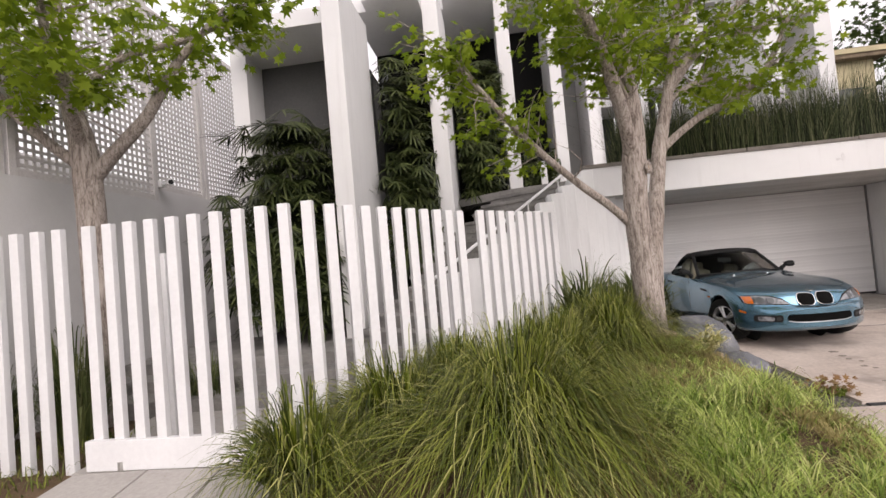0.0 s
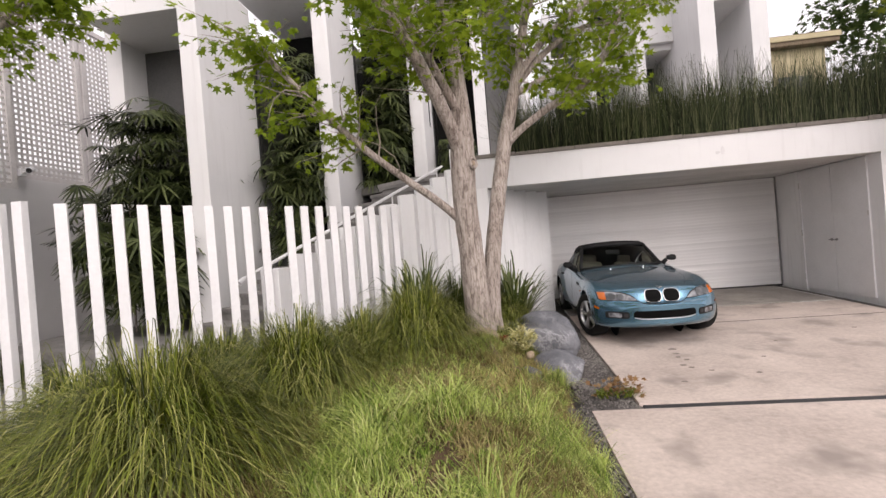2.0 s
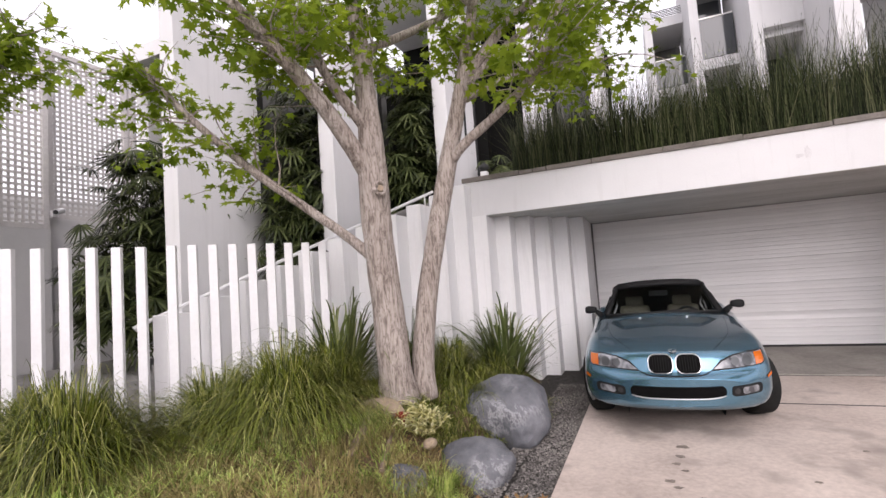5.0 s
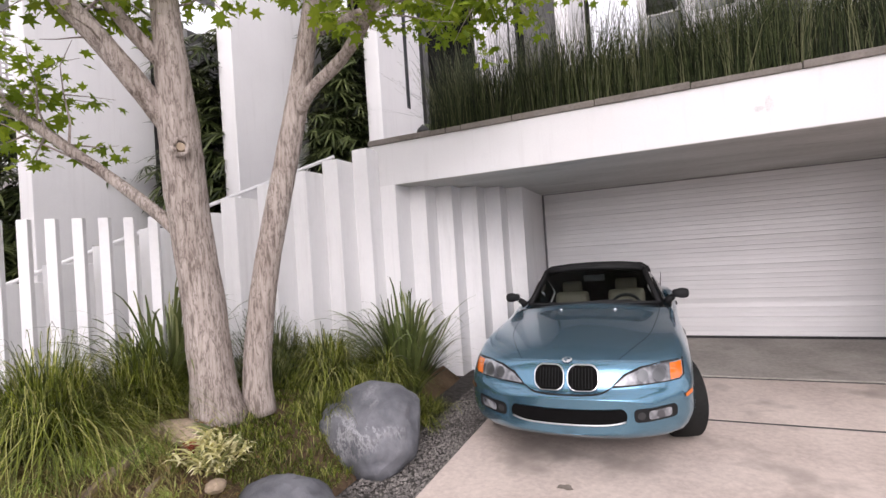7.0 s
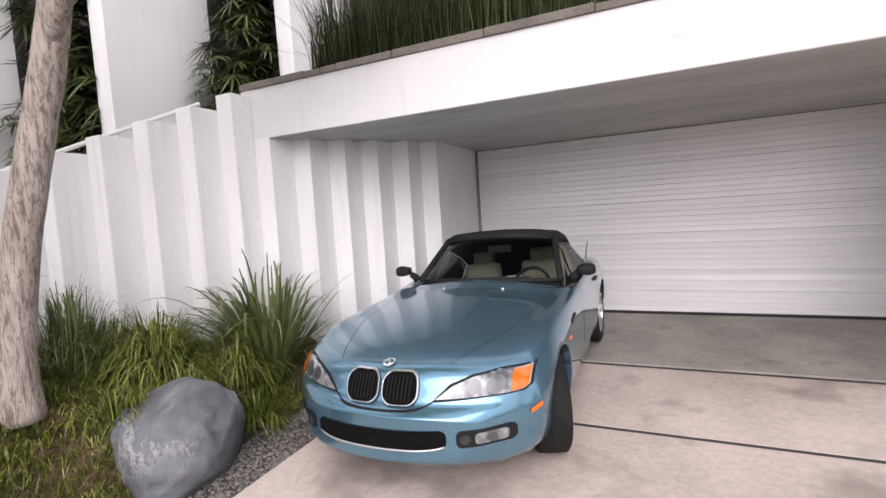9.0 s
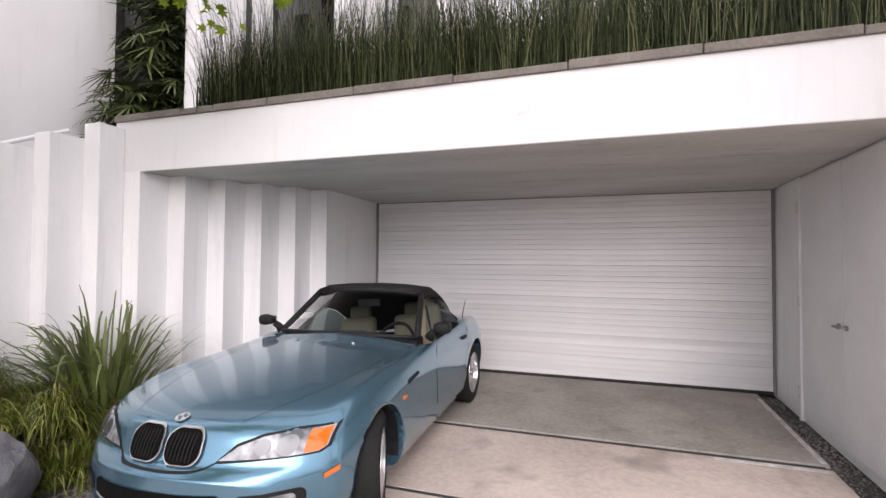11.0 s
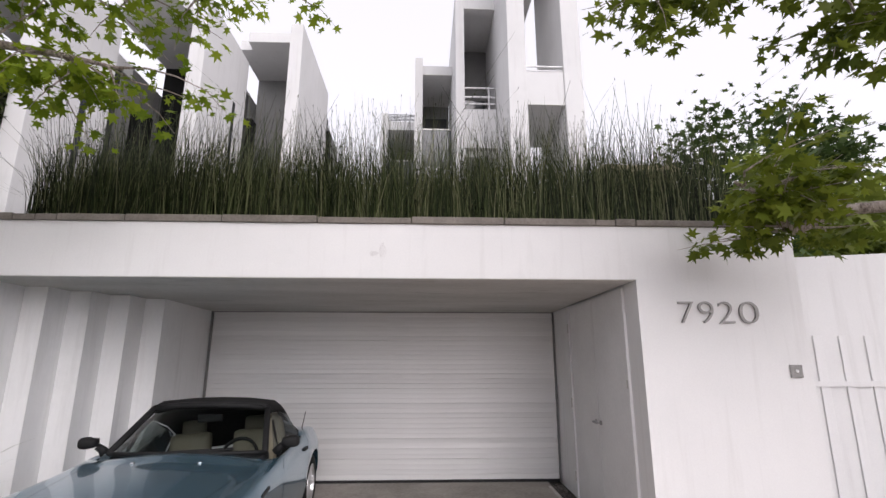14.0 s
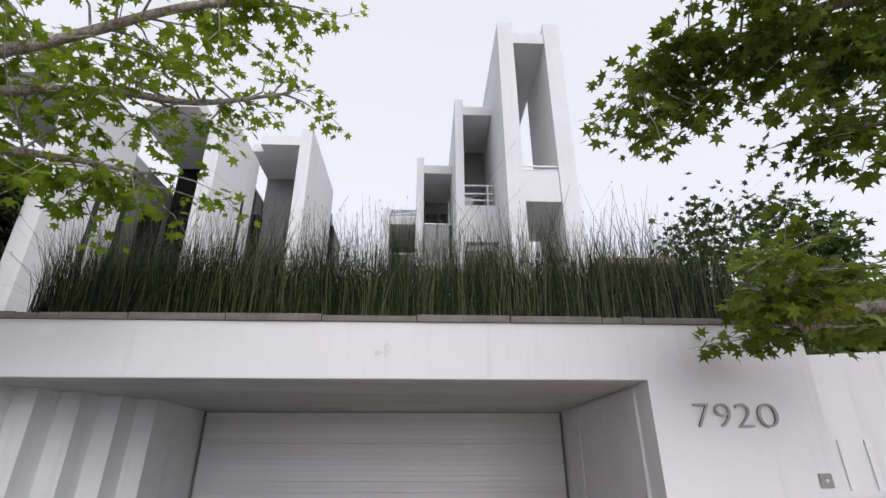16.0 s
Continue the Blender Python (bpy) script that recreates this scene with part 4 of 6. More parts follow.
def car_body_bm():
    rows = []
    keys = [Vector(s[1:4]).to_tuple() + s[4:] for s in BODY]
    ys = [s[0] for s in BODY]
    fine = []
    for i in range(len(BODY) - 1):
        n = 3 if ys[i + 1] - ys[i] < 0.2 else 6
        for k in range(n):
            t = k / n
            a, b, c, d = (keys[max(i - 1, 0)], keys[i], keys[i + 1], keys[min(i + 2, len(keys) - 1)])
            y = ys[i] + (ys[i + 1] - ys[i]) * t
            vals = []
            for q in range(7):
                m1 = (c[q] - a[q]) / max(0.05, ys[i + 1] - ys[max(i - 1, 0)]) * (ys[i + 1] - ys[i])
                m2 = (d[q] - b[q]) / max(0.05, ys[min(i + 2, len(keys) - 1)] - ys[i]) * (ys[i + 1] - ys[i])
                h = (2 * t ** 3 - 3 * t * t + 1) * b[q] + (t ** 3 - 2 * t * t + t) * m1 + (-2 * t ** 3 + 3 * t * t) * c[q] + (t ** 3 - t * t) * m2
                vals.append(h)
            fine.append((y, vals))
    fine.append((ys[-1], list(keys[-1])))
    bm = bmesh.new()
    for y, (zb, w, zw, ws, zs, zm, zc) in fine:
        prof = [(0, zb), (w * 0.80, zb), (w * 0.975, zb + 0.09), (w, zw), (w * 0.985, zw + (zs - zw) * 0.55), (ws, zs), (ws * 0.82, zs * 0.35 + zm * 0.65), (ws * 0.45, zm * 0.45 + zc * 0.55), (0, zc)]
        line = [(p.x, p.z) for p in smooth_line([(a, 0, b) for a, b in prof], 3)]
        full = line + [(-a, b) for a, b in line[-2:0:-1]]
        row = []
        for x, z in full:
            s = 0.36 * max(0.0, 1 - y / 0.75) ** 1.3 - 0.30 * max(0.0, (y - 3.5) / 0.53) ** 1.3
            yy = y + s * (abs(x) / 0.84) ** 2.3
            row.append(bm.verts.new((x, yy, z)))
        rows.append(row)
    n = len(rows[0])
    for a, b in zip(rows, rows[1:]):
        for k in range(n):
            bm.faces.new((a[k], a[(k + 1) % n], b[(k + 1) % n], b[k]))
    # rounded nose face, bowed like the bumper
    half = n // 2
    nose = []
    for k in range(half + 1):
        x, z = rows[0][k].co.x, rows[0][k].co.z
        nose.append([bm.verts.new((x * f, fine[0][0] + 0.36 * (1 - fine[0][0] / 0.75) ** 1.3 * (abs(x * f) / 0.84) ** 2.3, z)) for f in [q / 8 - 1 for q in range(17)]])
    for a, b in zip(nose, nose[1:]):
        for q in range(16):
            bm.faces.new((a[q], a[q + 1], b[q + 1], b[q]))
    bm.faces.new(rows[-1][::-1])
    bmesh.ops.remove_doubles(bm, verts=bm.verts[:], dist=0.0004)
    bmesh.ops.dissolve_degenerate(bm, edges=bm.edges[:], dist=0.0002)
    bmesh.ops.recalc_face_normals(bm, faces=bm.faces[:])
    return bm


def cut(ob, cutter_bm):
    """Takes a shape out of a mesh object for good."""
    me = bpy.data.meshes.new("cutter")
    bmesh.ops.recalc_face_normals(cutter_bm, faces=cutter_bm.faces[:])
    cutter_bm.to_mesh(me)
    cutter_bm.free()
    c = new("cutter", me)
    mod = ob.modifiers.new("cut", "BOOLEAN")
    mod.object, mod.operation, mod.solver = c, "DIFFERENCE", "EXACT"
    bpy.context.view_layer.update()
    done = bpy.data.meshes.new_from_object(ob.evaluated_get(bpy.context.evaluated_depsgraph_get()))
    ob.modifiers.clear()
    ob.data = done
    bpy.data.objects.remove(c)


def laid(outline, tree, axis, off, cuts=3):
    """A flat outline laid onto the body: axis 'y' along the car, 'z' from above."""
    bm = bmesh.new()
    if axis == "y":
        vs = [bm.verts.new((x, -1.0, z)) for x, z in outline]
    else:
        vs = [bm.verts.new((x, y, 3.0)) for x, y in outline]
    bm.faces.new(vs)
    bmesh.ops.triangulate(bm, faces=bm.faces[:])
    for _ in range(cuts):
        bmesh.ops.subdivide_edges(bm, edges=[e for e in bm.edges if e.calc_length() > 0.04], cuts=1)
        bmesh.ops.triangulate(bm, faces=bm.faces[:])
    d = Vector((0, 1, 0)) if axis == "y" else Vector((0, 0, -1))
    for v in bm.verts:
        hit, nrm, _, _ = tree.ray_cast(v.co, d)
        if hit:
            v.co = hit - d * off
        else:
            near, nrm, _, _ = tree.find_nearest(v.co + d * 1.3)
            v.co = near - d * off
    return bm


def ribbon(path, tree, axis, half):
    """A narrow dark line that follows the body."""
    bm = bmesh.new()
    pts = smooth_line([(x, y, 0) for x, y in path], 10)
    prev = None
    for k, p in enumerate(pts):
        d = (pts[min(k + 1, len(pts) - 1)] - pts[max(k - 1, 0)]).normalized()
        pair = []
        for w in (-half, half):
            u, v = p.x - d.y * w, p.y + d.x * w
            if axis == "y":
                hit = tree.ray_cast(Vector((u, -1, v)), Vector((0, 1, 0)))[0]
                lift = Vector((0, -0.003, 0))
            else:
                hit = tree.ray_cast(Vector((u, v, 3)), Vector((0, 0, -1)))[0]
                lift = Vector((0, 0, 0.003))
            pair.append(bm.verts.new(hit + lift) if hit else None)
        if None in pair:
            prev = None
            continue
        if prev:
            bm.faces.new((prev[0], prev[1], pair[1], pair[0]))
        prev = pair
    return bm


def rounded(x0, x1, z0, z1, r, n=5):
    out = []
    for cx, cz, a in ((x1 - r, z0 + r, -90), (x1 - r, z1 - r, 0), (x0 + r, z1 - r, 90), (x0 + r, z0 + r, 180)):
        out += [(cx + r * math.cos(radians(a + 90 * k / n)), cz + r * math.sin(radians(a + 90 * k / n))) for k in range(n + 1)]
    return out


def lathe(bm, prof, n=28, axis_x=True):
    """Turns a profile of (radius, x) round the x axis."""
    rings = [[bm.verts.new((x, r * math.cos(2 * math.pi * k / n), r * math.sin(2 * math.pi * k / n))) for k in range(n)] for r, x in prof]
    for a, b in zip(rings, rings[1:]):
        for k in range(n):
            bm.faces.new((a[k], a[(k + 1) % n], b[(k + 1) % n], b[k]))
    return bm


def wheel(car, x, y, turn):
    s = 1 if x > 0 else -1
    t = part("wheel", lathe(bmesh.new(), [(0.205, -0.10), (0.29, -0.105), (0.315, -0.085), (0.318, 0), (0.315, 0.085), (0.29, 0.105), (0.205, 0.10)]), RUBBER, car, "black tyre on a silver alloy wheel", True)
    t.location = (x, y, 0.318)
    t.rotation_euler = (0, 0, turn)
    # tread grooves stand as thin rings
    rim = part("rim", lathe(bmesh.new(), [(0.205, -0.10), (0.19, 0.0), (0.185, 0.06 * s), (0.207, 0.095 * s), (0.211, 0.103 * s), (0.203, 0.106 * s)]), ALLOY, t, "silver alloy rim", True)
    for k in range(5):
        a = 2 * math.pi * k / 5
        b = bmesh.new()
        for da in (-0.13, 0.13):
            p0 = Vector((0.075 * s, 0.04 * math.cos(a), 0.04 * math.sin(a)))
            p1 = Vector((0.085 * s, 0.20 * math.cos(a + da), 0.20 * math.sin(a + da)))
            cyl(b, p0, p1, 0.022, 0.016, 6)
        part("spoke", b, ALLOY, t)
    part("hub", cyl(bmesh.new(), (0.03 * s, 0, 0), (0.092 * s, 0, 0), 0.055, 0.045, 16), ALLOY, t)
    part("brake_disc", cyl(bmesh.new(), (-0.01 * s, 0, 0), (0.01 * s, 0, 0), 0.15, 0.15, 24), BLACK_FRAME, t)


def roadster():
    car = thing("roadster", "metallic blue two-seat roadster with black soft top, parked", "car")
    bm = car_body_bm()
    tree = BVHTree.FromBMesh(bm)
    body = part("body", bm, PAINT, car, "metallic blue body shell", True)
    body.data.materials.append(LEATHER)
    body.data.materials.append(BLACK_TRIM)
    for p in body.data.polygons:
        c = p.center
        if 1.95 < c.y < 3.0 and abs(c.x) < 0.70 and c.z > 0.4 and p.normal.z > -0.3:
            p.material_index = 1 if c.z < 0.72 else 2
        elif c.z < 0.20:
            p.material_index = 2
    cb = bmesh.new()
    for y in (0.87, 3.26):
        for s in (1, -1):
            cyl(cb, (0.50 * s, y, 0.325), (1.1 * s, y, 0.325), 0.355, n=36)
    cut(body, cb)
    for y in (0.87, 3.26):
        for s in (1, -1):
            part("wheel_well", lathe_well(y, s), BLACK_TRIM, car)
    for s in (1, -1):
        wheel(car, 0.735 * s, 0.87, radians(20))
        wheel(car, 0.74 * s, 3.26, 0)

    # front: twin grilles, lamps, intake
    for s in (1, -1):
        o = [(s * x, z) for x, z in rounded(0.010, 0.224, 0.574, 0.736, 0.060)]
        part("grille_surround", laid(o, tree, "y", 0.016), ALLOY, car, "chrome kidney grille surround", True)
        i = [(s * x, z) for x, z in rounded(0.017, 0.217, 0.580, 0.730, 0.056)]
        part("grille", laid(i, tree, "y", 0.021), VOID, car, "black slatted kidney grille")
        for k in range(7):
            x = s * (0.048 + 0.022 * k)
            part("grille_bar", laid([(x - 0.003, 0.594), (x + 0.003, 0.594), (x + 0.003, 0.717), (x - 0.003, 0.717)], tree, "y", 0.028, 1), RUBBER, car)
        lamp = [(0.315, 0.602), (0.55, 0.606), (0.735, 0.610), (0.762, 0.628), (0.762, 0.706), (0.62, 0.712), (0.50, 0.700), (0.40, 0.664)]
        rimo = [(0.295, 0.588), (0.55, 0.597), (0.742, 0.601), (0.774, 0.622), (0.774, 0.714), (0.62, 0.720), (0.49, 0.709), (0.385, 0.673)]
        part("lamp_seal", laid([(s * x, z) for x, z in rimo], tree, "y", 0.004), BLACK_TRIM, car, "", True)
        hl = part("headlight", laid([(s * x, z) for x, z in lamp], tree, "y", 0.009), LAMP_CLEAR, car, "clear headlamp glass", True)
        part("indicator", laid([(s * x, z) for x, z in [(0.68, 0.612), (0.735, 0.613), (0.759, 0.630), (0.759, 0.703), (0.68, 0.706)]], tree, "y", 0.014), AMBER, hl, "amber indicator", True)
        for cx, r in ((0.505, 0.036), (0.61, 0.044)):
            disc = [(s * (cx + r * math.cos(2 * math.pi * k / 18)), 0.655 + r * math.sin(2 * math.pi * k / 18)) for k in range(18)]
            part("reflector", laid(disc, tree, "y", 0.013, 2), REFLECTOR, hl, "round lamp reflector", True)
        fog = [(s * x, z) for x, z in rounded(0.44, 0.71, 0.372, 0.462, 0.03)]
        part("fog_lamp_recess", laid(fog, tree, "y", 0.004), BLACK_TRIM, car, "", True)
        fl = [(s * x, z) for x, z in rounded(0.53, 0.675, 0.387, 0.446, 0.02)]
        part("fog_lamp", laid(fl, tree, "y", 0.010), LAMP_CLEAR, car, "small clear fog lamp", True)
        rad = [(s * (0.485 + 0.026 * math.cos(2 * math.pi * k / 14)), 0.417 + 0.026 * math.sin(2 * math.pi * k / 14)) for k in range(14)]
        part("brake_duct", laid(rad, tree, "y", 0.010, 1), BLACK_FRAME, car)
        # amber marker on the bumper's flank
        near = [tree.find_nearest(Vector((s * 0.86, y, z))) for y, z in ((0.235, 0.485), (0.37, 0.500), (0.37, 0.533), (0.235, 0.518))]
        bmk = bmesh.new()
        bmk.faces.new([bmk.verts.new(q[0] + q[1] * 0.008) for q in near])
        part("side_marker", bmk, AMBER, car, "amber side marker")
        # ribbon painted for bonnet crease's light edge, lamp's inner end back to cowl
        path = [(0.345, 0.22), (0.43, 0.42), (0.555, 0.80), (0.61, 1.2), (0.66, 1.75)]
        part("shut_line", ribbon([(s * x, y) for x, y in path], tree, "z", 0.0012), BLACK_TRIM, car)
        # flank vent and repeater
        near = [tree.find_nearest(Vector((s * 0.9, y, z))) for y, z in ((1.30, 0.70), (1.54, 0.73), (1.54, 0.765), (1.32, 0.745))]
        bmk = bmesh.new()
        bmk.faces.new([bmk.verts.new(q[0] + q[1] * 0.006) for q in near])
        part("side_vent", bmk, BLACK_TRIM, car, "dark slatted side vent")
        q = tree.find_nearest(Vector((s * 0.9, 1.24, 0.63)))
        part("repeater", box(bmesh.new(), q[0].x - 0.01, q[0].x + 0.01, q[0].y - 0.03, q[0].y + 0.03, q[0].z - 0.012, q[0].z + 0.012, 0.004), AMBER, car, "small amber repeater")
        # door outline and handle
        for pth in ([(2.0, 0.34), (1.98, 0.62), (2.02, 0.86)], [(2.93, 0.42), (2.97, 0.66), (2.95, 0.88)]):
            bmk = bmesh.new()
            prev = None
            for y, z in pth:
                h = tree.find_nearest(Vector((s * 0.95, y, z)))
                a = bmk.verts.new(h[0] + h[1] * 0.003 + Vector((0, -0.004, 0)))
                c2 = bmk.verts.new(h[0] + h[1] * 0.003 + Vector((0, 0.004, 0)))
                if prev:
                    bmk.faces.new((prev[0], prev[1], c2, a))
                prev = (a, c2)
            part("door_gap", bmk, BLACK_TRIM, car)
        h = tree.find_nearest(Vector((s * 0.95, 2.82, 0.77)))
        part("door_handle", box(bmesh.new(), h[0].x - 0.012, h[0].x + 0.014, 2.76, 2.90, 0.755, 0.785, 0.006), BLACK_TRIM, car)
        # mirror
        m = part("mirror", mirror_bm(s), BLACK_TRIM, car, "black door mirror", True)
        mg = bmesh.new()
        box(mg, s * 0.865 - 0.06, s * 0.865 + 0.06, 2.084, 2.09, 0.945, 1.018, 0.01)
        part("mirror_glass", mg, CHROME, m)
        part("washer_jet", box(bmesh.new(), s * 0.26 - 0.012, s * 0.26 + 0.012, 1.60, 1.63, 0.893, 0.906, 0.004), CHROME, car)
    b = bmesh.new()
    rows = []
    for k in range(9):
        z = 0.372 + 0.100 * k / 8
        half = 0.395 - 0.03 * (abs(k - 4) / 4) ** 3
        row = []
        for q in range(37):
            x = half * (q / 18 - 1)
            row.append(b.verts.new(tree.ray_cast(Vector((x, -1, z)), Vector((0, 1, 0)))[0] - Vector((0, 0.006, 0))))
        rows.append(row)
    for p, q in zip(rows, rows[1:]):
        for k in range(36):
            b.faces.new((p[k], p[k + 1], q[k + 1], q[k]))
    part("lower_intake", b, VOID, car, "black lower air intake")
    # silver tube drawn in for the highlight along the painted bumper lip
    b = bmesh.new()
    line = [tree.ray_cast(Vector((0.385 * k / 12, -1, 0.366 + 0.02 * (k / 12) ** 6)), Vector((0, 1, 0)))[0] - Vector((0, 0.006, 0)) for k in range(-12, 13)]
    tube(b, line, [0.006] * 25, 6)
    part("lip_highlight", b, ALLOY, car, "silver line for the highlight on the lip under the air intake", True)
    part("shut_line", ribbon([(-0.30, 0.588), (-0.22, 0.562), (0, 0.556), (0.22, 0.562), (0.30, 0.588)], tree, "y", 0.0035), BLACK_TRIM, car)
    badge = [(0.037 * math.cos(2 * math.pi * k / 20), 0.185 + 0.037 * math.sin(2 * math.pi * k / 20)) for k in range(20)]
    part("badge", laid(badge, tree, "z", 0.010, 1), CHROME, car, "round bonnet badge")
    for qx, qy in ((1, 1), (-1, -1)):
        o = [(0, 0.185)] + [(qx * 0.023 * math.cos(radians(90 * k / 5)), 0.185 + qy * 0.023 * math.sin(radians(90 * k / 5))) for k in range(6)]
        part("badge_field", laid(o, tree, "z", 0.0125, 1), PAINT, car)

    # windscreen, soft top, cabin
    a0, a1 = [(-0.66, 1.99, 0.90), (-0.40, 1.87, 0.918), (0, 1.83, 0.924), (0.40, 1.87, 0.918), (0.66, 1.99, 0.90)], [(-0.535, 2.44, 1.225), (-0.30, 2.385, 1.252), (0, 2.365, 1.26), (0.30, 2.385, 1.252), (0.535, 2.44, 1.225)]
    b = bmesh.new()
    lo, hi = [b.verts.new(p) for p in a0], [b.verts.new(p) for p in a1]
    for k in range(4):
        b.faces.new((lo[k], lo[k + 1], hi[k + 1], hi[k]))
    ws = part("windscreen", b, WINDSHIELD, car, "clear windscreen", True)
    ws.visible_shadow = False
    b = bmesh.new()
    tube(b, smooth_line([a0[0], a1[0]] , 4), [0.028] * 5, 8)
    tube(b, smooth_line([a0[4], a1[4]], 4), [0.028] * 5, 8)
    tube(b, smooth_line(a1, 3), [0.03] * 13, 8)
    tube(b, smooth_line(a0, 3), [0.018] * 13, 8)
    part("screen_frame", b, BLACK_TRIM, car, "black windscreen frame", True)
    b = bmesh.new()
    secs = []
    for y, w, zs, zt in ((2.35, 0.575, 1.225, 1.285), (2.55, 0.595, 1.235, 1.312), (2.75, 0.605, 1.215, 1.30), (2.95, 0.60, 1.14, 1.24), (3.10, 0.615, 1.04, 1.13), (3.24, 0.63, 0.905, 0.95)):
        prof = [(-w, zs - 0.05), (-w * 0.97, zs), (-w * 0.85, zs + (zt - zs) * 0.6), (-w * 0.45, zt - 0.008), (0, zt), (w * 0.45, zt - 0.008), (w * 0.85, zs + (zt - zs) * 0.6), (w * 0.97, zs), (w, zs - 0.05)]
        secs.append([b.verts.new((x, y + 0.05 * (abs(x) / w) ** 2 * (1 if y < 2.4 else 0), z)) for x, z in prof])
    for p, q in zip(secs, secs[1:]):
        for k in range(8):
            b.faces.new((p[k], p[k + 1], q[k + 1], q[k]))
    # rear quarters down to the belt line
    for s, k in ((-1, 0), (1, 8)):
        low = [b.verts.new((s * 0.73, y, 0.895)) for y in (2.98, 3.10, 3.24)]
        top = [secs[3][k], secs[4][k], secs[5][k]]
        for i in range(2):
            b.faces.new((low[i], low[i + 1], top[i + 1], top[i]))
    roof = part("soft_top", b, FABRIC, car, "black fabric soft top, closed", True)
    sol = roof.modifiers.new("thick", "SOLIDIFY")
    sol.thickness = 0.012
    for s in (1, -1):
        b = bmesh.new()
        q = [(0.725, 2.02, 0.89), (0.735, 2.97, 0.905), (0.612, 2.92, 1.095), (0.595, 2.74, 1.15), (0.568, 2.46, 1.175)]
        b.faces.new([b.verts.new((s * x, y, z)) for x, y, z in q])
        sw = part("side_window", b, WINDSHIELD, car, "clear side window")
        sw.visible_shadow = False
        b = bmesh.new()
        tube(b, [(s * 0.712, 2.20, 0.90), (s * 0.615, 2.35, 1.12)], [0.012, 0.010], 6)
        part("quarter_bar", b, BLACK_TRIM, car)
        # seat
        b = bmesh.new()
        box(b, s * 0.34 - 0.23, s * 0.34 + 0.23, 2.30, 2.78, 0.50, 0.62, 0.05)
        seat = part("seat", b, LEATHER, car, "beige leather seat", True)
        b = bmesh.new()
        prism(b, [(s * 0.34 - 0.22, 2.72), (s * 0.34 + 0.22, 2.72), (s * 0.34 + 0.22, 2.86), (s * 0.34 - 0.22, 2.86)], 0.56, 1.08, 0.06)
        part("seat_back", b, LEATHER, seat, "", True)
        part("head_rest", box(bmesh.new(), s * 0.34 - 0.13, s * 0.34 + 0.13, 2.80, 2.89, 1.05, 1.19, 0.04), LEATHER, seat, "", True)
    part("dashboard", box(bmesh.new(), -0.66, 0.66, 1.99, 2.18, 0.66, 0.90, 0.05), BLACK_TRIM, car, "", True)
    b = bmesh.new()
    ring = [(0.34 + 0.18 * math.cos(2 * math.pi * k / 24), 2.27 + 0.07 * math.sin(2 * math.pi * k / 24), 0.84 + 0.165 * math.sin(2 * math.pi * k / 24)) for k in range(25)]
    tube(b, ring, [0.015] * 25, 6)
    cyl(b, (0.34, 2.18, 0.83), (0.34, 2.27, 0.84), 0.05)
    part("steering_wheel", b, BLACK_TRIM, car, "", True)
    part("rear_view_mirror", box(bmesh.new(), -0.12, 0.12, 2.40, 2.43, 1.14, 1.20, 0.012), BLACK_TRIM, car)
    part("rear_screen", mesh_quad([(-0.40, 3.13, 1.10), (0.40, 3.13, 1.10), (0.42, 3.20, 1.0), (-0.42, 3.20, 1.0)]), WINDSHIELD, car)
    for s in (1, -1):
        b = bmesh.new()
        tube(b, smooth_line([(s * 0.10 - 0.25, 1.83, 0.93), (s * 0.10 + 0.05, 1.84, 0.94), (s * 0.10 + 0.32, 1.90, 0.945)], 4), [0.008] * 9, 6)
        part("wiper", b, BLACK_TRIM, car)
    part("aerial", cyl(bmesh.new(), (0.70, 3.30, 0.90), (0.72, 3.38, 1.08), 0.006, 0.003, 6), BLACK_TRIM, car)
    # tail lamps close the rear
    for s in (1, -1):
        part("tail_lamp", box(bmesh.new(), s * 0.58 - 0.14, s * 0.58 + 0.14, 3.90, 3.97, 0.60, 0.72, 0.02), AMBER, car)
    car.matrix_world = pose(4.235, 7.14, drive_z(7.14) + 0.004, 1.55, 0, 1.7) @ Matrix.Scale(1.05, 4)


def mesh_quad(pts):
    b = bmesh.new()
    b.faces.new([b.verts.new(p) for p in pts])
    return b


def lathe_well(y, s):
    b = bmesh.new()
    n = 24
    rings = []
    for x in (0.45, 0.80):
        rings.append([b.verts.new((s * x, y + 0.352 * math.cos(math.pi * 2 * k / n), 0.325 + 0.352 * math.sin(math.pi * 2 * k / n))) for k in range(n)])
    for k in range(n):
        if 0.325 + 0.352 * math.sin(math.pi * 2 * (k + 0.5) / n) > 0.27:
            b.faces.new((rings[0][k], rings[0][(k + 1) % n], rings[1][(k + 1) % n], rings[1][k]))
    b.faces.new(rings[0])
    return b


def mirror_bm(s):
    """A rounded box housing on a short foot."""
    b = bmesh.new()
    bmesh.ops.create_uvsphere(b, u_segments=20, v_segments=12, radius=1)
    for v in b.verts:
        q = [math.copysign(abs(c) ** 0.62, c) for c in v.co]
        taper = 1.0 - 0.16 * (q[0] * s < 0)
        v.co = Vector((s * 0.865 + q[0] * 0.078, 2.045 + (q[1] * 0.062 if q[1] < 0 else q[1] * 0.038), 0.982 + q[2] * 0.050 * taper))
    tube(b, [(s * 0.735, 2.08, 0.885), (s * 0.765, 2.07, 0.925), (s * 0.80, 2.06, 0.95)], [0.045, 0.034, 0.03], 8)
    return b


roadster()

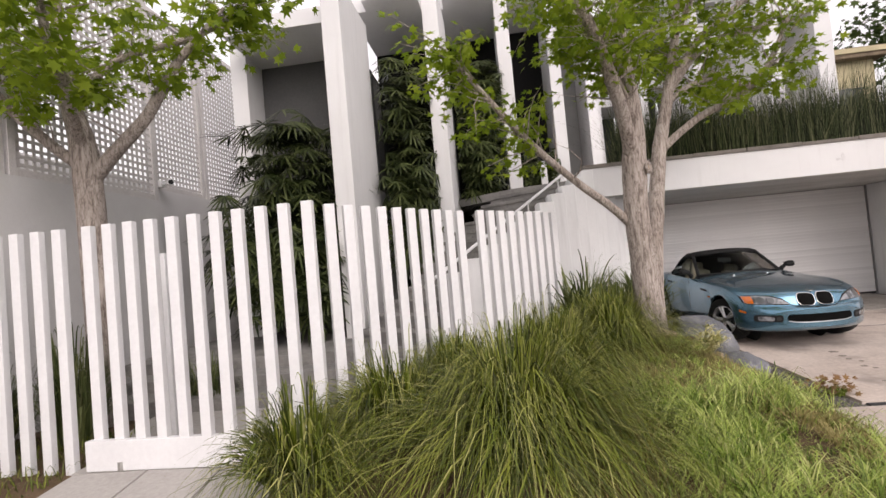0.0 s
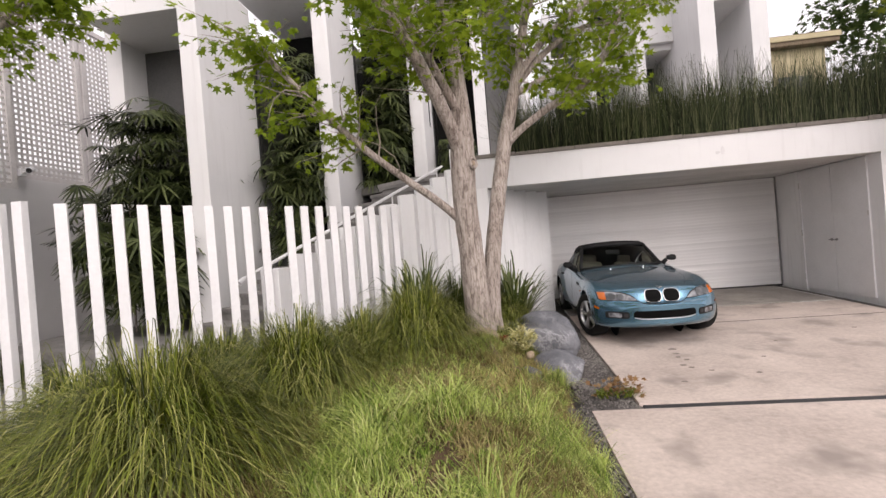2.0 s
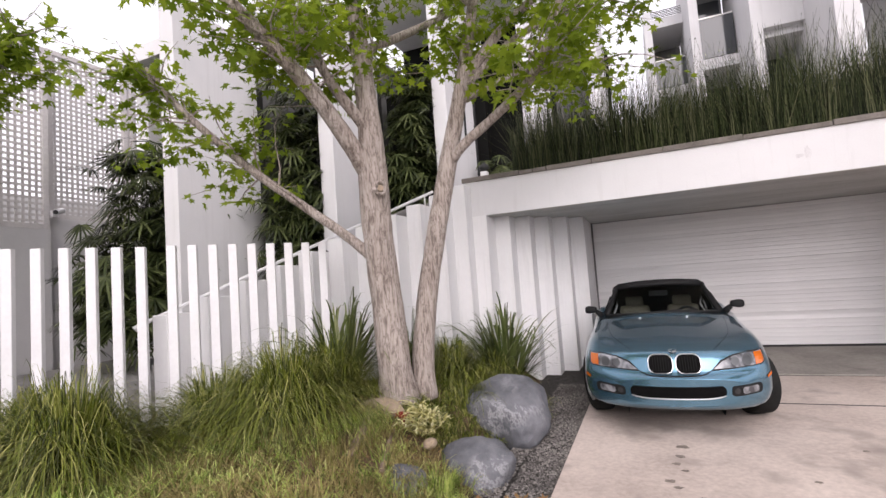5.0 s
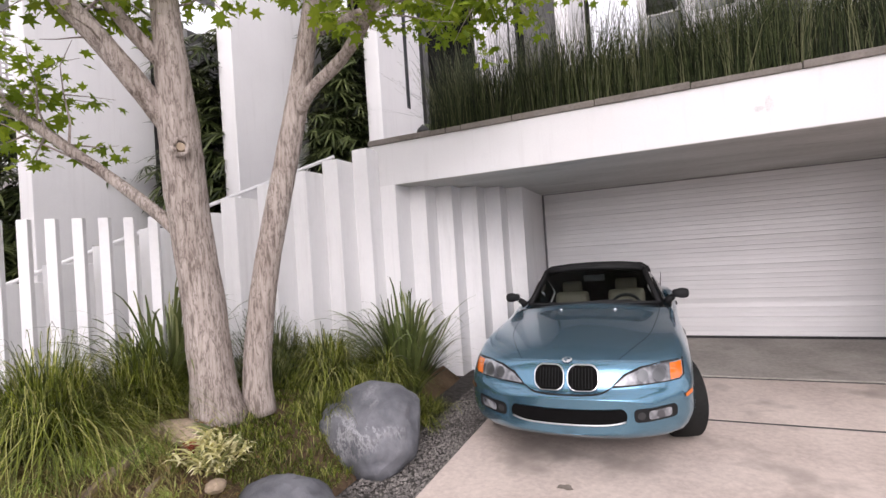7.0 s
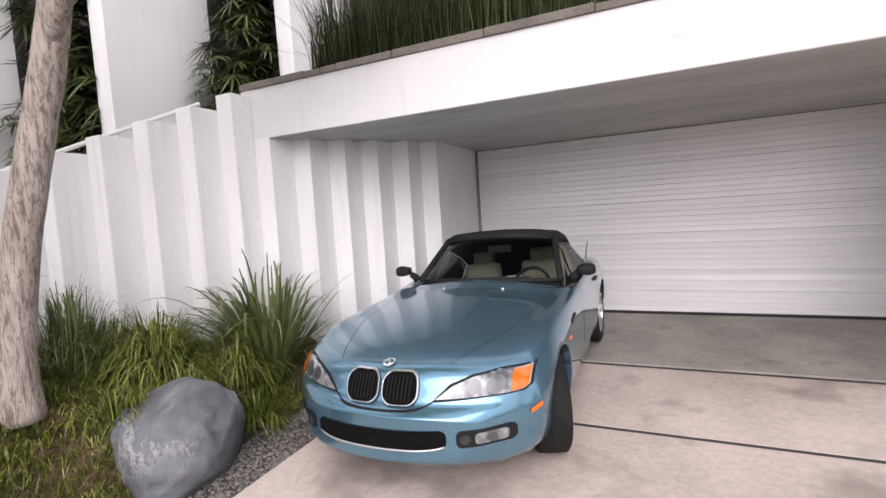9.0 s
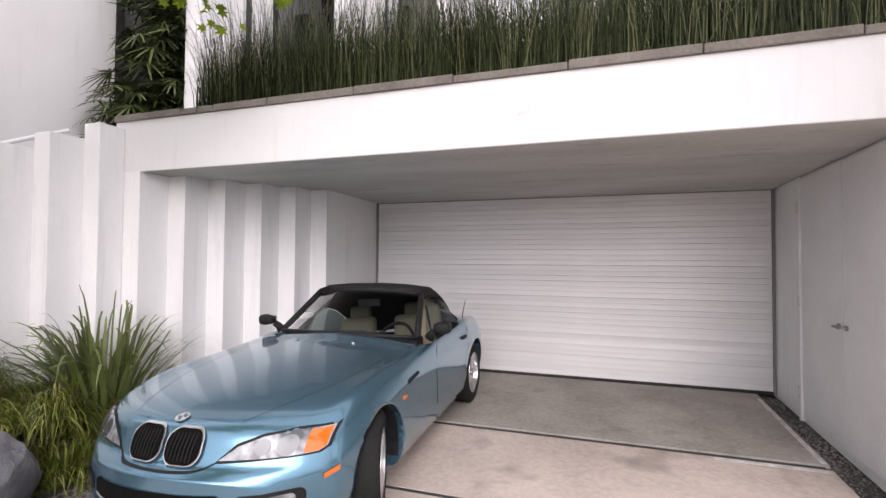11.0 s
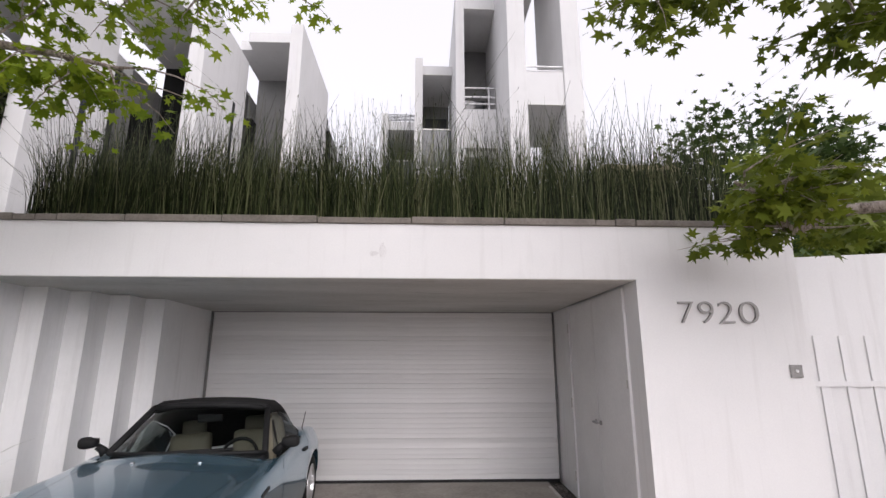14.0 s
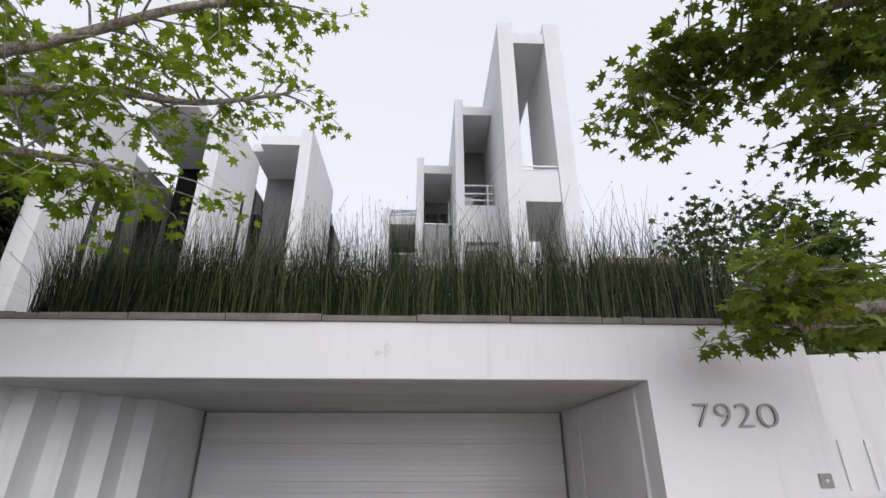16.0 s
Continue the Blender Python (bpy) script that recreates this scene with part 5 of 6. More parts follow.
# ---- plants ----
class Leaves:
    """Gathers many small faces for one mesh."""

    def __init__(self, seed):
        self.v, self.f, self.r = [], [], random.Random(seed)

    def add(self, verts, faces):
        n = len(self.v)
        self.v.extend(verts)
        self.f.extend([tuple(i + n for i in f) for f in faces])

    def blade(self, base, ang, reach, height, droop, width, segs=4):
        """A grass blade: rises, arches over and droops."""
        bend = self.r.gauss(0, 0.3) if segs > 3 else 0.0
        vs = []
        for k in range(segs + 1):
            t = k / segs
            ca, sa = math.cos(ang + bend * t), math.sin(ang + bend * t)
            out = reach * t
            up = height * (2 * t - t * t) - droop * t ** 3
            w = width * (1 - t) ** 0.6 * 0.5 if k < segs else 0.0008
            c = (base[0] + ca * out, base[1] + sa * out, base[2] + up)
            vs += [(c[0] - sa * w, c[1] + ca * w, c[2]), (c[0] + sa * w, c[1] - ca * w, c[2] + w * 0.3)]
        self.add(vs, [(2 * k, 2 * k + 1, 2 * k + 3, 2 * k + 2) for k in range(segs)])

    def star(self, at, axis, normal, size):
        """A lobed sycamore leaf."""
        u = axis.normalized()
        n = normal - u * normal.dot(u)
        n = n.normalized() if n.length > 1e-4 else Vector((0, 0, 1))
        s = u.cross(n)
        vs = []
        for a, r, lift in LOBES:
            vs.append(tuple(at + size * (u * (0.42 + r * math.cos(a)) + s * (r * math.sin(a)) + n * lift)))
        self.add(vs, [tuple(range(len(LOBES)))])

    def object(self, name, mat, parent=None, smooth=False):
        return mesh_part(name, self.v, self.f, mat, parent, "", smooth)


LOBES = []
for _a, _r in ((0, 0.62), (24, 0.27), (52, 0.58), (78, 0.24), (112, 0.44), (150, 0.20), (180, 0.42), (210, 0.20), (248, 0.44), (282, 0.24), (308, 0.58), (336, 0.27)):
    if _a == 180:
        _r = 0.30
    LOBES.append((radians(_a), _r, -0.12 * _r * _r + (0.05 if _a in (52, 308) else 0)))


def tussock(x, y, n, reach, height, width, seed, mat, label, droop=0.75, spread=0.16, name="tussock_grass"):
    t = thing(name, label, "grass tuft", x, y, bed_z(x, y) - 0.03)
    L = Leaves(seed)
    r = L.r
    locks = [(r.uniform(0, 2 * math.pi), spread * math.sqrt(r.random()), r.random(), r.uniform(0.82, 1.15)) for _ in range(max(12, n // 16))]
    for _ in range(n):
        a, d, k, size = r.choice(locks)
        a += r.gauss(0, 0.07)
        d += r.gauss(0, 0.012)
        k = min(1.0, max(0.0, k + r.gauss(0, 0.12)))
        if r.random() < 0.22:
            a, k = r.uniform(0, 2 * math.pi), r.random()
        rc = reach * (0.15 + 0.95 * k) * r.uniform(0.7, 1.1)
        h = height * (1.12 - 0.5 * k) * r.uniform(0.7, 1.12)
        L.blade((d * math.cos(a), d * math.sin(a), 0), a + r.gauss(0, 0.16), rc * size, h * size, h * droop * (0.4 + k) * r.uniform(0.6, 1.3), width * r.uniform(0.7, 1.4), 6)
    tagged(L.object("grass_foliage", mat, t), kind="stuff")
    if name == "flax_clump":
        # the long outer leaves stand apart
        for q in range(34):
            B = Leaves(seed * 100 + q)
            a = 2 * math.pi * q / 34 + B.r.uniform(-0.1, 0.1)
            B.blade((0.1 * math.cos(a), 0.1 * math.sin(a), 0), a, reach * B.r.uniform(0.6, 1.1), height * B.r.uniform(0.75, 1.1), height * B.r.uniform(0.0, 0.4), width * 1.25, 8)
            B.object("leaf", mat, t)
    return t


TUSS = "large arching green tussock grass on the mound"
tussock(-0.05, 2.85, 3000, 1.15, 0.88, 0.0095, 1, GRASS_DARK, TUSS)
tussock(-0.85, 3.25, 1300, 0.80, 0.66, 0.011, 2, GRASS_DARK, "green tussock grass beside the gate path")
tussock(-1.35, 2.75, 900, 0.7, 0.62, 0.012, 15, GRASS_DARK, "green tussock grass beside the gate path")
tussock(0.30, 4.10, 2500, 1.02, 0.78, 0.009, 3, GRASS_DARK, TUSS)
tussock(-0.55, 4.35, 1200, 0.7, 0.6, 0.010, 31, GRASS_DARK, TUSS)
tussock(1.10, 5.40, 2500, 1.0, 0.76, 0.0085, 4, GRASS_DARK, TUSS)
tussock(0.55, 5.15, 1200, 0.70, 0.62, 0.010, 5, GRASS_DARK, TUSS)
tussock(0.95, 6.40, 150, 0.80, 1.0, 0.028, 6, GRASS_SPIKE, "upright spiky flax clump behind the tree trunk", 0.15, 0.12, "flax_clump")
tussock(1.45, 7.05, 500, 0.5, 0.75, 0.012, 7, GRASS_SPIKE, "spiky green grass behind the tree trunk", 0.3)
tussock(1.75, 7.55, 900, 0.65, 0.52, 0.011, 8, GRASS_DARK, "low tufted grass at the foot of the white wall")
tussock(1.35, 7.35, 700, 0.55, 0.55, 0.011, 81, GRASS_DARK, "low tufted grass at the foot of the white wall")
tussock(2.10, 8.0, 700, 0.55, 0.5, 0.011, 82, GRASS_DARK, "low tufted grass at the foot of the white wall")
tussock(2.22, 8.36, 190, 0.95, 1.02, 0.036, 9, GRASS_SPIKE, "upright spiky flax clump beside the drive", 0.12, 0.15, "flax_clump")
tussock(1.10, 6.05, 1000, 0.75, 0.7, 0.008, 86, GRASS_DARK, "green tussock grass beside the tree trunk")
tussock(2.12, 6.95, 450, 0.4, 0.30, 0.010, 87, GRASS_DARK, "low tufted grass behind the boulder")
tussock(2.05, 7.55, 500, 0.45, 0.34, 0.010, 83, GRASS_DARK, "low tufted grass behind the boulder")
tussock(2.52, 8.25, 350, 0.35, 0.25, 0.010, 84, GRASS_DARK, "low dark grass under the flax")
tussock(2.52, 7.85, 500, 0.40, 0.30, 0.010, 10, GRASS_DARK, "low dark grass under the flax")
tussock(2.46, 5.42, 420, 0.20, 0.20, 0.009, 88, LAWN, "small feathery green tuft beside the boulders", 0.3)
tussock(-4.4, 4.3, 500, 0.5, 1.1, 0.02, 12, GRASS_SPIKE, "dark strap-leaved clump behind the side fence", 0.4)
tussock(-4.9, 3.9, 350, 0.5, 0.9, 0.02, 13, GRASS_SPIKE, "dark strap-leaved clump behind the side fence", 0.4)
tussock(-3.55, 5.2, 350, 0.4, 0.7, 0.015, 14, GRASS_SPIKE, "small spiky grass inside the gate", 0.4)


def groundcover():
    L = Leaves(21)
    D = Leaves(22)
    G = Leaves(24)
    r = L.r
    for _ in range(2700):
        x, y = r.uniform(0.1, 2.66), r.uniform(1.0, 5.7)
        if x > 2.62 - 0.07 * math.sin(y * 3):
            continue
        k = noise.noise(Vector((x * 1.1, y * 1.1, 5)))
        bare = math.hypot((x - 1.5) * 0.8, y - 5.1)
        dry = k + (0.55 if bare < 0.9 else 0.0) > 0.14
        if x < 2.2 and y > 3.75 + 0.8 * k:
            dry = True
            if r.random() < 0.12:
                continue
        lush = noise.noise(Vector((x * 2.2, y * 2.2, 9)))
        lean, push = r.uniform(0, 6.28), r.uniform(0.2, 0.9)
        h = (0.095 if dry else 0.13 + 0.15 * lush) * r.uniform(0.6, 1.5) * (1.25 if x > 1.9 else 1.0)
        wide = r.uniform(0.03, 0.09)
        straw = dry and r.random() < 0.6 or r.random() < 0.06
        for _k in range(22 if dry else 26):
            a = r.uniform(0, 6.28)
            d = wide * math.sqrt(r.random())
            px, py = x + d * math.cos(a), y + d * math.sin(a)
            if px > 2.67:
                continue
            hh = h * r.uniform(0.6, 1.3)
            ang = lean + r.gauss(0, 0.5) if r.random() < push else a
            (D if straw else L).blade((px, py, bed_z(px, py) - 0.012), ang, hh * r.uniform(0.5, 1.4), hh, hh * r.uniform(0.3, 0.8), r.uniform(0.005, 0.010), 3)
    for _ in range(1300):
        x, y = r.uniform(1.0, 2.6), r.uniform(5.9, 8.5)
        if x < 1.95 and y < 6.2 or r.random() < 0.12 - 0.9 * noise.noise(Vector((x * 1.9, y * 1.9, 3))):
            continue
        k = r.uniform(0.3, 0.85)
        for _k in range(22):
            a = r.uniform(0, 6.28)
            px, py = x + 0.05 * math.cos(a), y + 0.05 * math.sin(a)
            G.blade((px, py, bed_z(px, py) - 0.01), a + r.gauss(0, 0.4), 0.13 * k * r.uniform(0.5, 1.2), 0.14 * k * r.uniform(0.6, 1.2), 0.08 * k, 0.008, 3)
    for _ in range(2600):
        px, py = r.uniform(-6.0, -3.68), r.uniform(1.6, 4.4)
        G.blade((px, py, bed_z(px, py) - 0.01), r.uniform(0, 6.28), r.uniform(0.04, 0.14), r.uniform(0.05, 0.16), 0.05, 0.009, 3)
    tagged(G.object("low_grass", GRASS_DARK), "low dark green grass round the tree, boulders and gate", "grass", "", "stuff")
    tagged(L.object("groundcover", LAWN), "bright green feathery groundcover on the mound", "groundcover", "", "stuff")
    tagged(D.object("dry_grass", DRY_GRASS), "straw-coloured dry grass and litter on the mound", "dry grass", "", "stuff")
    F = Leaves(23)
    r = F.r
    for _ in range(1500):
        x, y = r.uniform(0.2, 2.5), r.uniform(4.2, 6.2)
        a = Vector((r.uniform(-1, 1), r.uniform(-1, 1), r.uniform(-0.3, 0.3)))
        s = r.uniform(0.02, 0.05)
        F.star(Vector((x, y, bed_z(x, y) + 0.015)), a, Vector((r.uniform(-0.5, 0.5), r.uniform(-0.5, 0.5), 1)), s)
    tagged(F.object("leaf_litter", BROWN_LEAF), "scattered brown fallen leaves on the soil", "leaf litter", "", "stuff")


groundcover()


def gravel():
    L = Leaves(33)
    r = L.r
    base = []
    for a in (0, 1.256, 2.513, 3.77, 5.026):
        base.append((math.cos(a), math.sin(a), 0))
    spots = []
    for _ in range(9000):
        spots.append((r.uniform(2.72, 3.32), r.uniform(4.9, 9.3)))
    for _ in range(2500):
        spots.append((r.uniform(2.55, 2.80), r.uniform(1.0, 4.95)))
    for _ in range(1700):
        spots.append((r.uniform(3.0, 8.0), r.uniform(4.88, 5.02)))
    for _ in range(1500):
        spots.append((r.uniform(3.0, 8.3), r.uniform(9.80, 9.90)))
    for _ in range(1500):
        spots.append((r.uniform(8.12, 8.34), r.uniform(8.6, 11.9)))
    for _ in range(1200):
        spots.append((r.uniform(8.2, 10.0), r.uniform(8.5, 8.9)))
    for _ in range(900):
        spots.append((r.uniform(2.7, 7.0), r.uniform(3.1, 3.22)))
    for x, y in spots:
        s = r.uniform(0.006, 0.016)
        z = drive_z(y) - 0.037 if y > 1.2 else -0.12
        z = max(z, bed_z(x, y) if x < 2.9 else -9)
        tz = r.uniform(0.6, 1.1) * s
        vs = [(x + s * cx * r.uniform(0.7, 1.2), y + s * cy * r.uniform(0.7, 1.2), z + 0.2 * s) for cx, cy, _ in base] + [(x, y, z + tz + 0.2 * s)]
        L.add(vs, [(k, (k + 1) % 5, 5) for k in range(5)])
    m = foliage("gravel_stone", [(0.05, 0.047, 0.044), (0.11, 0.10, 0.095), (0.26, 0.24, 0.22)], 0.9, 0.0)
    tagged(L.object("gravel_stones", m), "loose grey gravel along the drive edge", "gravel", "", "stuff")


gravel()


SANDSTONE = two_scale("tan_stone", (0.20, 0.15, 0.105), (0.42, 0.33, 0.24), 0.9, 5, 30, 0.6, 0.01)


def boulder(x, y, z, sx, sy, sz, seed, rz, label, mat=ROCK):
    b = bmesh.new()
    bmesh.ops.create_icosphere(b, subdivisions=5, radius=1)
    for v in b.verts:
        n = v.co.copy()
        d = 1 + 0.20 * noise.noise(n * 1.1 + Vector((seed, 0, 0))) + 0.07 * noise.noise(n * 2.7 + Vector((0, seed, 0))) + 0.045 * noise.noise(n * 6 + Vector((0, 0, seed)))
        # facets worn on the flanks
        q = n * d
        for k in range(5):
            # broad worn planes
            w = Vector((math.sin(seed * 3 + k * 2.1), math.cos(seed * 5 + k * 1.7), 0.55 * math.sin(seed + k * 1.3))).normalized()
            over = q.dot(w) - 0.80
            if over > 0:
                q = q - w * over * 0.75
        q.x = math.copysign(abs(q.x) ** 0.85, q.x)
        v.co = Vector((q.x * sx, q.y * sy, q.z * sz))
    o = part("boulder", b, mat, None, "", True)
    o.matrix_world = pose(x, y, z, 4, -6, rz)
    tagged(o, label, "boulder", "boulders by the drive")


boulder(2.50, 7.14, 0.23, 0.58, 0.46, 0.39, 3.1, -25, "large rounded blue-grey boulder with white veins")
boulder(2.57, 5.97, 0.07, 0.36, 0.30, 0.26, 7.7, 20, "rounded blue-grey boulder beside gravel")
boulder(2.20, 5.28, 0.17, 0.25, 0.20, 0.15, 11.3, 50, "small half-buried grey boulder in the soil")
boulder(1.68, 5.88, 0.54, 0.27, 0.16, 0.12, 15.2, 10, "low tan stone at the foot of the tree", SANDSTONE)
boulder(2.30, 5.72, 0.36, 0.06, 0.05, 0.045, 4.2, 40, "small pale stone beside the yellow shrub", SANDSTONE)


def yellow_plant():
    p = thing("variegated_shrub", "small cream and yellow variegated shrub below the tree", "shrub", 2.2, 5.80, bed_z(2.2, 5.8))
    L = Leaves(41)
    r = L.r
    for _ in range(30):
        a, lean = r.uniform(0, 6.28), r.uniform(0.05, 0.9)
        tip = Vector((0.26 * lean * math.cos(a), 0.26 * lean * math.sin(a), 0.36 * (1.1 - 0.6 * lean) * r.uniform(0.7, 1.1)))
        for k in range(9):
            t = 0.35 + 0.65 * k / 8
            c = tip * t
            b = a + r.uniform(-2, 2)
            L.blade((c.x, c.y, c.z), b, 0.13 * r.uniform(0.5, 1.3), 0.06, 0.03, 0.026, 3)
    L.object("foliage", YELLOW_LEAF, p)
    q = thing("withered_plant", "small withered brown and yellow plant at the slab corner", "plant", 3.13, 5.28, 0.0)
    L = Leaves(42)
    r = L.r
    for _ in range(90):
        a = r.uniform(0, 6.28)
        d = r.uniform(0, 0.2)
        L.star(Vector((d * math.cos(a) * 1.4, d * math.sin(a) * 0.6, r.uniform(0.0, 0.16))), Vector((math.cos(a), math.sin(a), 0.3)), Vector((r.uniform(-1, 1), r.uniform(-1, 1), 1)), r.uniform(0.05, 0.09))
    L.object("foliage", BROWN_LEAF, q)
    L = Leaves(43)
    for _ in range(60):
        a = L.r.uniform(0, 6.28)
        L.blade((L.r.uniform(-0.2, 0.2), L.r.uniform(-0.1, 0.1), 0), a, 0.08, 0.08, 0.03, 0.025, 2)
    L.object("green_foliage", BRIGHT_LEAF, q)
    s = thing("bromeliad", "small red-leaved plant beside the yellow shrub", "plant", 2.02, 5.78, bed_z(2.02, 5.78))
    L = Leaves(44)
    for _ in range(16):
        L.blade((0, 0, 0), L.r.uniform(0, 6.28), 0.09, 0.14, 0.05, 0.03, 3)
    L.object("foliage", foliage("red_leaf", [(0.30, 0.04, 0.025), (0.22, 0.03, 0.02)], 0.5, 0.2), s)


yellow_plant()


DRY_WOOD = two_scale("weathered_wood", (0.12, 0.085, 0.06), (0.27, 0.205, 0.15), 0.9, 6, 40, 0.7, 0.01, (1, 1, 0.3))


def fallen_branches():
    """Weathered branches lying on the bare soil below the tree."""
    r = random.Random(77)
    for pts, rad in (([(1.98, 5.02), (1.86, 5.42), (1.72, 5.80)], 0.038), ([(2.16, 5.16), (2.06, 5.45), (2.0, 5.66)], 0.024), ([(1.45, 5.25), (1.75, 5.12), (2.05, 4.95)], 0.014)):
        b = bmesh.new()
        rough_tube(b, [(x, y, bed_z(x, y) + rad * 0.6) for x, y in pts], [rad, rad * r.uniform(0.8, 1.1), rad * 0.5], 9)
        tagged(part("fallen_branch", b, DRY_WOOD, None, "", True), "weathered tan branch lying on the bare soil", "branch", "fallen branches")


def horsetails():
    h = thing("horsetail_hedge", "dense dark green horsetail reeds in the roof planter", "hedge", 0, 0, 3.19, kind="stuff")
    L = Leaves(51)
    r = L.r
    x0, x1 = 2.30, 9.6
    for i in range(15000):
        x = r.uniform(x0, x1)
        y = r.uniform(9.17, 10.1)
        edge = min(1, (x - x0) / 0.25)
        hh = r.gauss(0.72, 0.20) * (0.75 + 0.25 * edge) * (1 + 0.13 * noise.noise(Vector((x * 1.4, 0, 2))))
        if r.random() < 0.24:
            hh *= r.uniform(1.2, 1.7)
        hh = max(0.3, min(hh, 1.5))
        lx, ly = (r.gauss(0, 0.11) + 0.20 * noise.noise(Vector((x * 2.6, y * 2.6, 7)))) * hh, r.gauss(-0.02, 0.09) * hh
        if r.random() < 0.08:
            lx, ly = lx * 5, ly * 4
        w = r.uniform(0.0036, 0.0062)
        vs = []
        for t in (0, 0.55, 1):
            c = (x + lx * t * t, y + ly * t * t, hh * t)
            ww = w * (1 - 0.75 * t)
            vs += [(c[0] - ww, c[1], c[2]), (c[0] + ww * 0.5, c[1] - ww * 0.9, c[2]), (c[0] + ww * 0.5, c[1] + ww * 0.9, c[2])]
        L.add(vs, [(3 * s + k, 3 * s + (k + 1) % 3, 3 * s + 3 + (k + 1) % 3, 3 * s + 3 + k) for s in (0, 1) for k in range(3)])
        if r.random() < 0.2:
            # spore cone on the tip
            c = (x + lx, y + ly, hh)
            L.add([(c[0] - 0.006, c[1], c[2]), (c[0] + 0.006, c[1], c[2]), (c[0], c[1] - 0.006, c[2]), (c[0], c[1], c[2] + 0.025)], [(0, 1, 3), (1, 2, 3), (2, 0, 3)])
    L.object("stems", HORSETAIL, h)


horsetails()


def lady_palm(x, y, z, height, n, seed, spread=0.6, west=-99, east=99):
    p = thing("lady_palm", "dark green lady palm with fan leaves between the white walls", "palm", x, y, z, "lady palms")
    b = bmesh.new()
    L = Leaves(seed)
    r = L.r
    for _ in range(n):
        a = r.uniform(0, 6.28)
        d = spread * math.sqrt(r.random())
        foot = Vector((d * 0.6 * math.cos(a), d * 0.6 * math.sin(a), 0))
        hz = height * r.uniform(0.25, 1.0)
        top = foot + Vector((0.1 * math.cos(a), 0.1 * math.sin(a), hz))
        if r.random() < 0.35 and not b.verts:
            cyl(b, foot, top, 0.016, 0.012, 5)
        for _k in range(2):
            # petiole out to a fan that hangs from its tip
            f = radians(-70) + r.gauss(0, 1.1)
            out = Vector((math.cos(f), math.sin(f), 0))
            c = top + out * r.uniform(0.2, 0.5) + Vector((0, 0, r.uniform(-0.05, 0.3)))
            tip = (out * r.uniform(0.45, 0.9) + Vector((0, 0, r.uniform(-0.75, 0.15)))).normalized()
            s = Vector((-math.sin(f), math.cos(f), r.gauss(0, 0.2))).normalized()
            face = s.cross(tip).normalized()
            fingers = r.randint(10, 14)
            size = r.uniform(0.30, 0.46)
            for q in range(fingers):
                g = radians(-118 + 236 * q / (fingers - 1)) + r.gauss(0, 0.04)
                dirv = tip * math.cos(g) + s * math.sin(g)
                side = dirv.cross(face).normalized()
                ln = size * (0.75 + 0.25 * math.cos(g)) * r.uniform(0.9, 1.1)
                if not west < x + c.x + dirv.x * ln < east or not west < x + c.x < east:
                    continue
                vs = []
                for t, w in ((0, 0.004), (0.35, 0.017), (0.75, 0.014), (1.0, 0.003)):
                    m = c + dirv * ln * t + face * 0.03 * t - Vector((0, 0, 0.09 * t * t))
                    vs += [tuple(m - side * w), tuple(m + side * w)]
                L.add(vs, [(0, 1, 3, 2), (2, 3, 5, 4), (4, 5, 7, 6)])
    if b.verts:
        part("cane", b, BARK, p)
    tagged(L.object("fan_foliage", PALM, p), kind="stuff")


lady_palm(-3.35, 7.75, 0.7, 3.4, 190, 61, 0.9, -5.3, -1.95)
lady_palm(-3.9, 7.35, 0.7, 2.2, 60, 62, 0.6)
lady_palm(-3.1, 7.0, 0.7, 1.6, 60, 69, 0.5, -5.2, -2.1)
lady_palm(-1.75, 9.35, 1.6, 3.9, 150, 63, 0.6, -2.12, -1.0)
lady_palm(-1.75, 9.0, 1.2, 2.2, 80, 64, 0.5, -2.10, -1.0)
lady_palm(-0.30, 11.2, 2.9, 3.2, 140, 65, 0.65, -0.78, 0.42)
lady_palm(1.15, 12.9, 3.0, 1.3, 40, 66, 0.45, 0.66, 1.7)
lady_palm(-0.35, 10.75, 2.6, 1.6, 60, 67, 0.4, -0.78, 0.3)


# ---- trees ----
def rough_tube(bm, pts, radii, n=14, knots=()):
    rings = []
    pts = smooth_line(pts, 6)
    m = len(radii)
    for i, p in enumerate(pts):
        t = i / (len(pts) - 1) * (m - 1)
        k = min(int(t), m - 2)
        rad = radii[k] + (radii[k + 1] - radii[k]) * (t - k)
        d = (pts[min(i + 1, len(pts) - 1)] - pts[max(i - 1, 0)]).normalized()
        ref = Vector((1, 0, 0)) - d * d.x
        ref.normalize()
        side = d.cross(ref)
        ring = []
        for j in range(n):
            a = 2 * math.pi * j / n
            c = p + rad * (math.cos(a) * ref + math.sin(a) * side)
            g = 1 + 0.07 * noise.noise(c * 5.0) + 0.035 * noise.noise(Vector((c.x * 16, c.y * 16, c.z * 4)))
            ring.append(bm.verts.new(p + (c - p) * g))
        rings.append(ring)
    for a, b in zip(rings, rings[1:]):
        for j in range(n):
            bm.faces.new((a[j], a[(j + 1) % n], b[(j + 1) % n], b[j]))
    bm.faces.new(rings[0][::-1])
    bm.faces.new(rings[-1])
    return pts


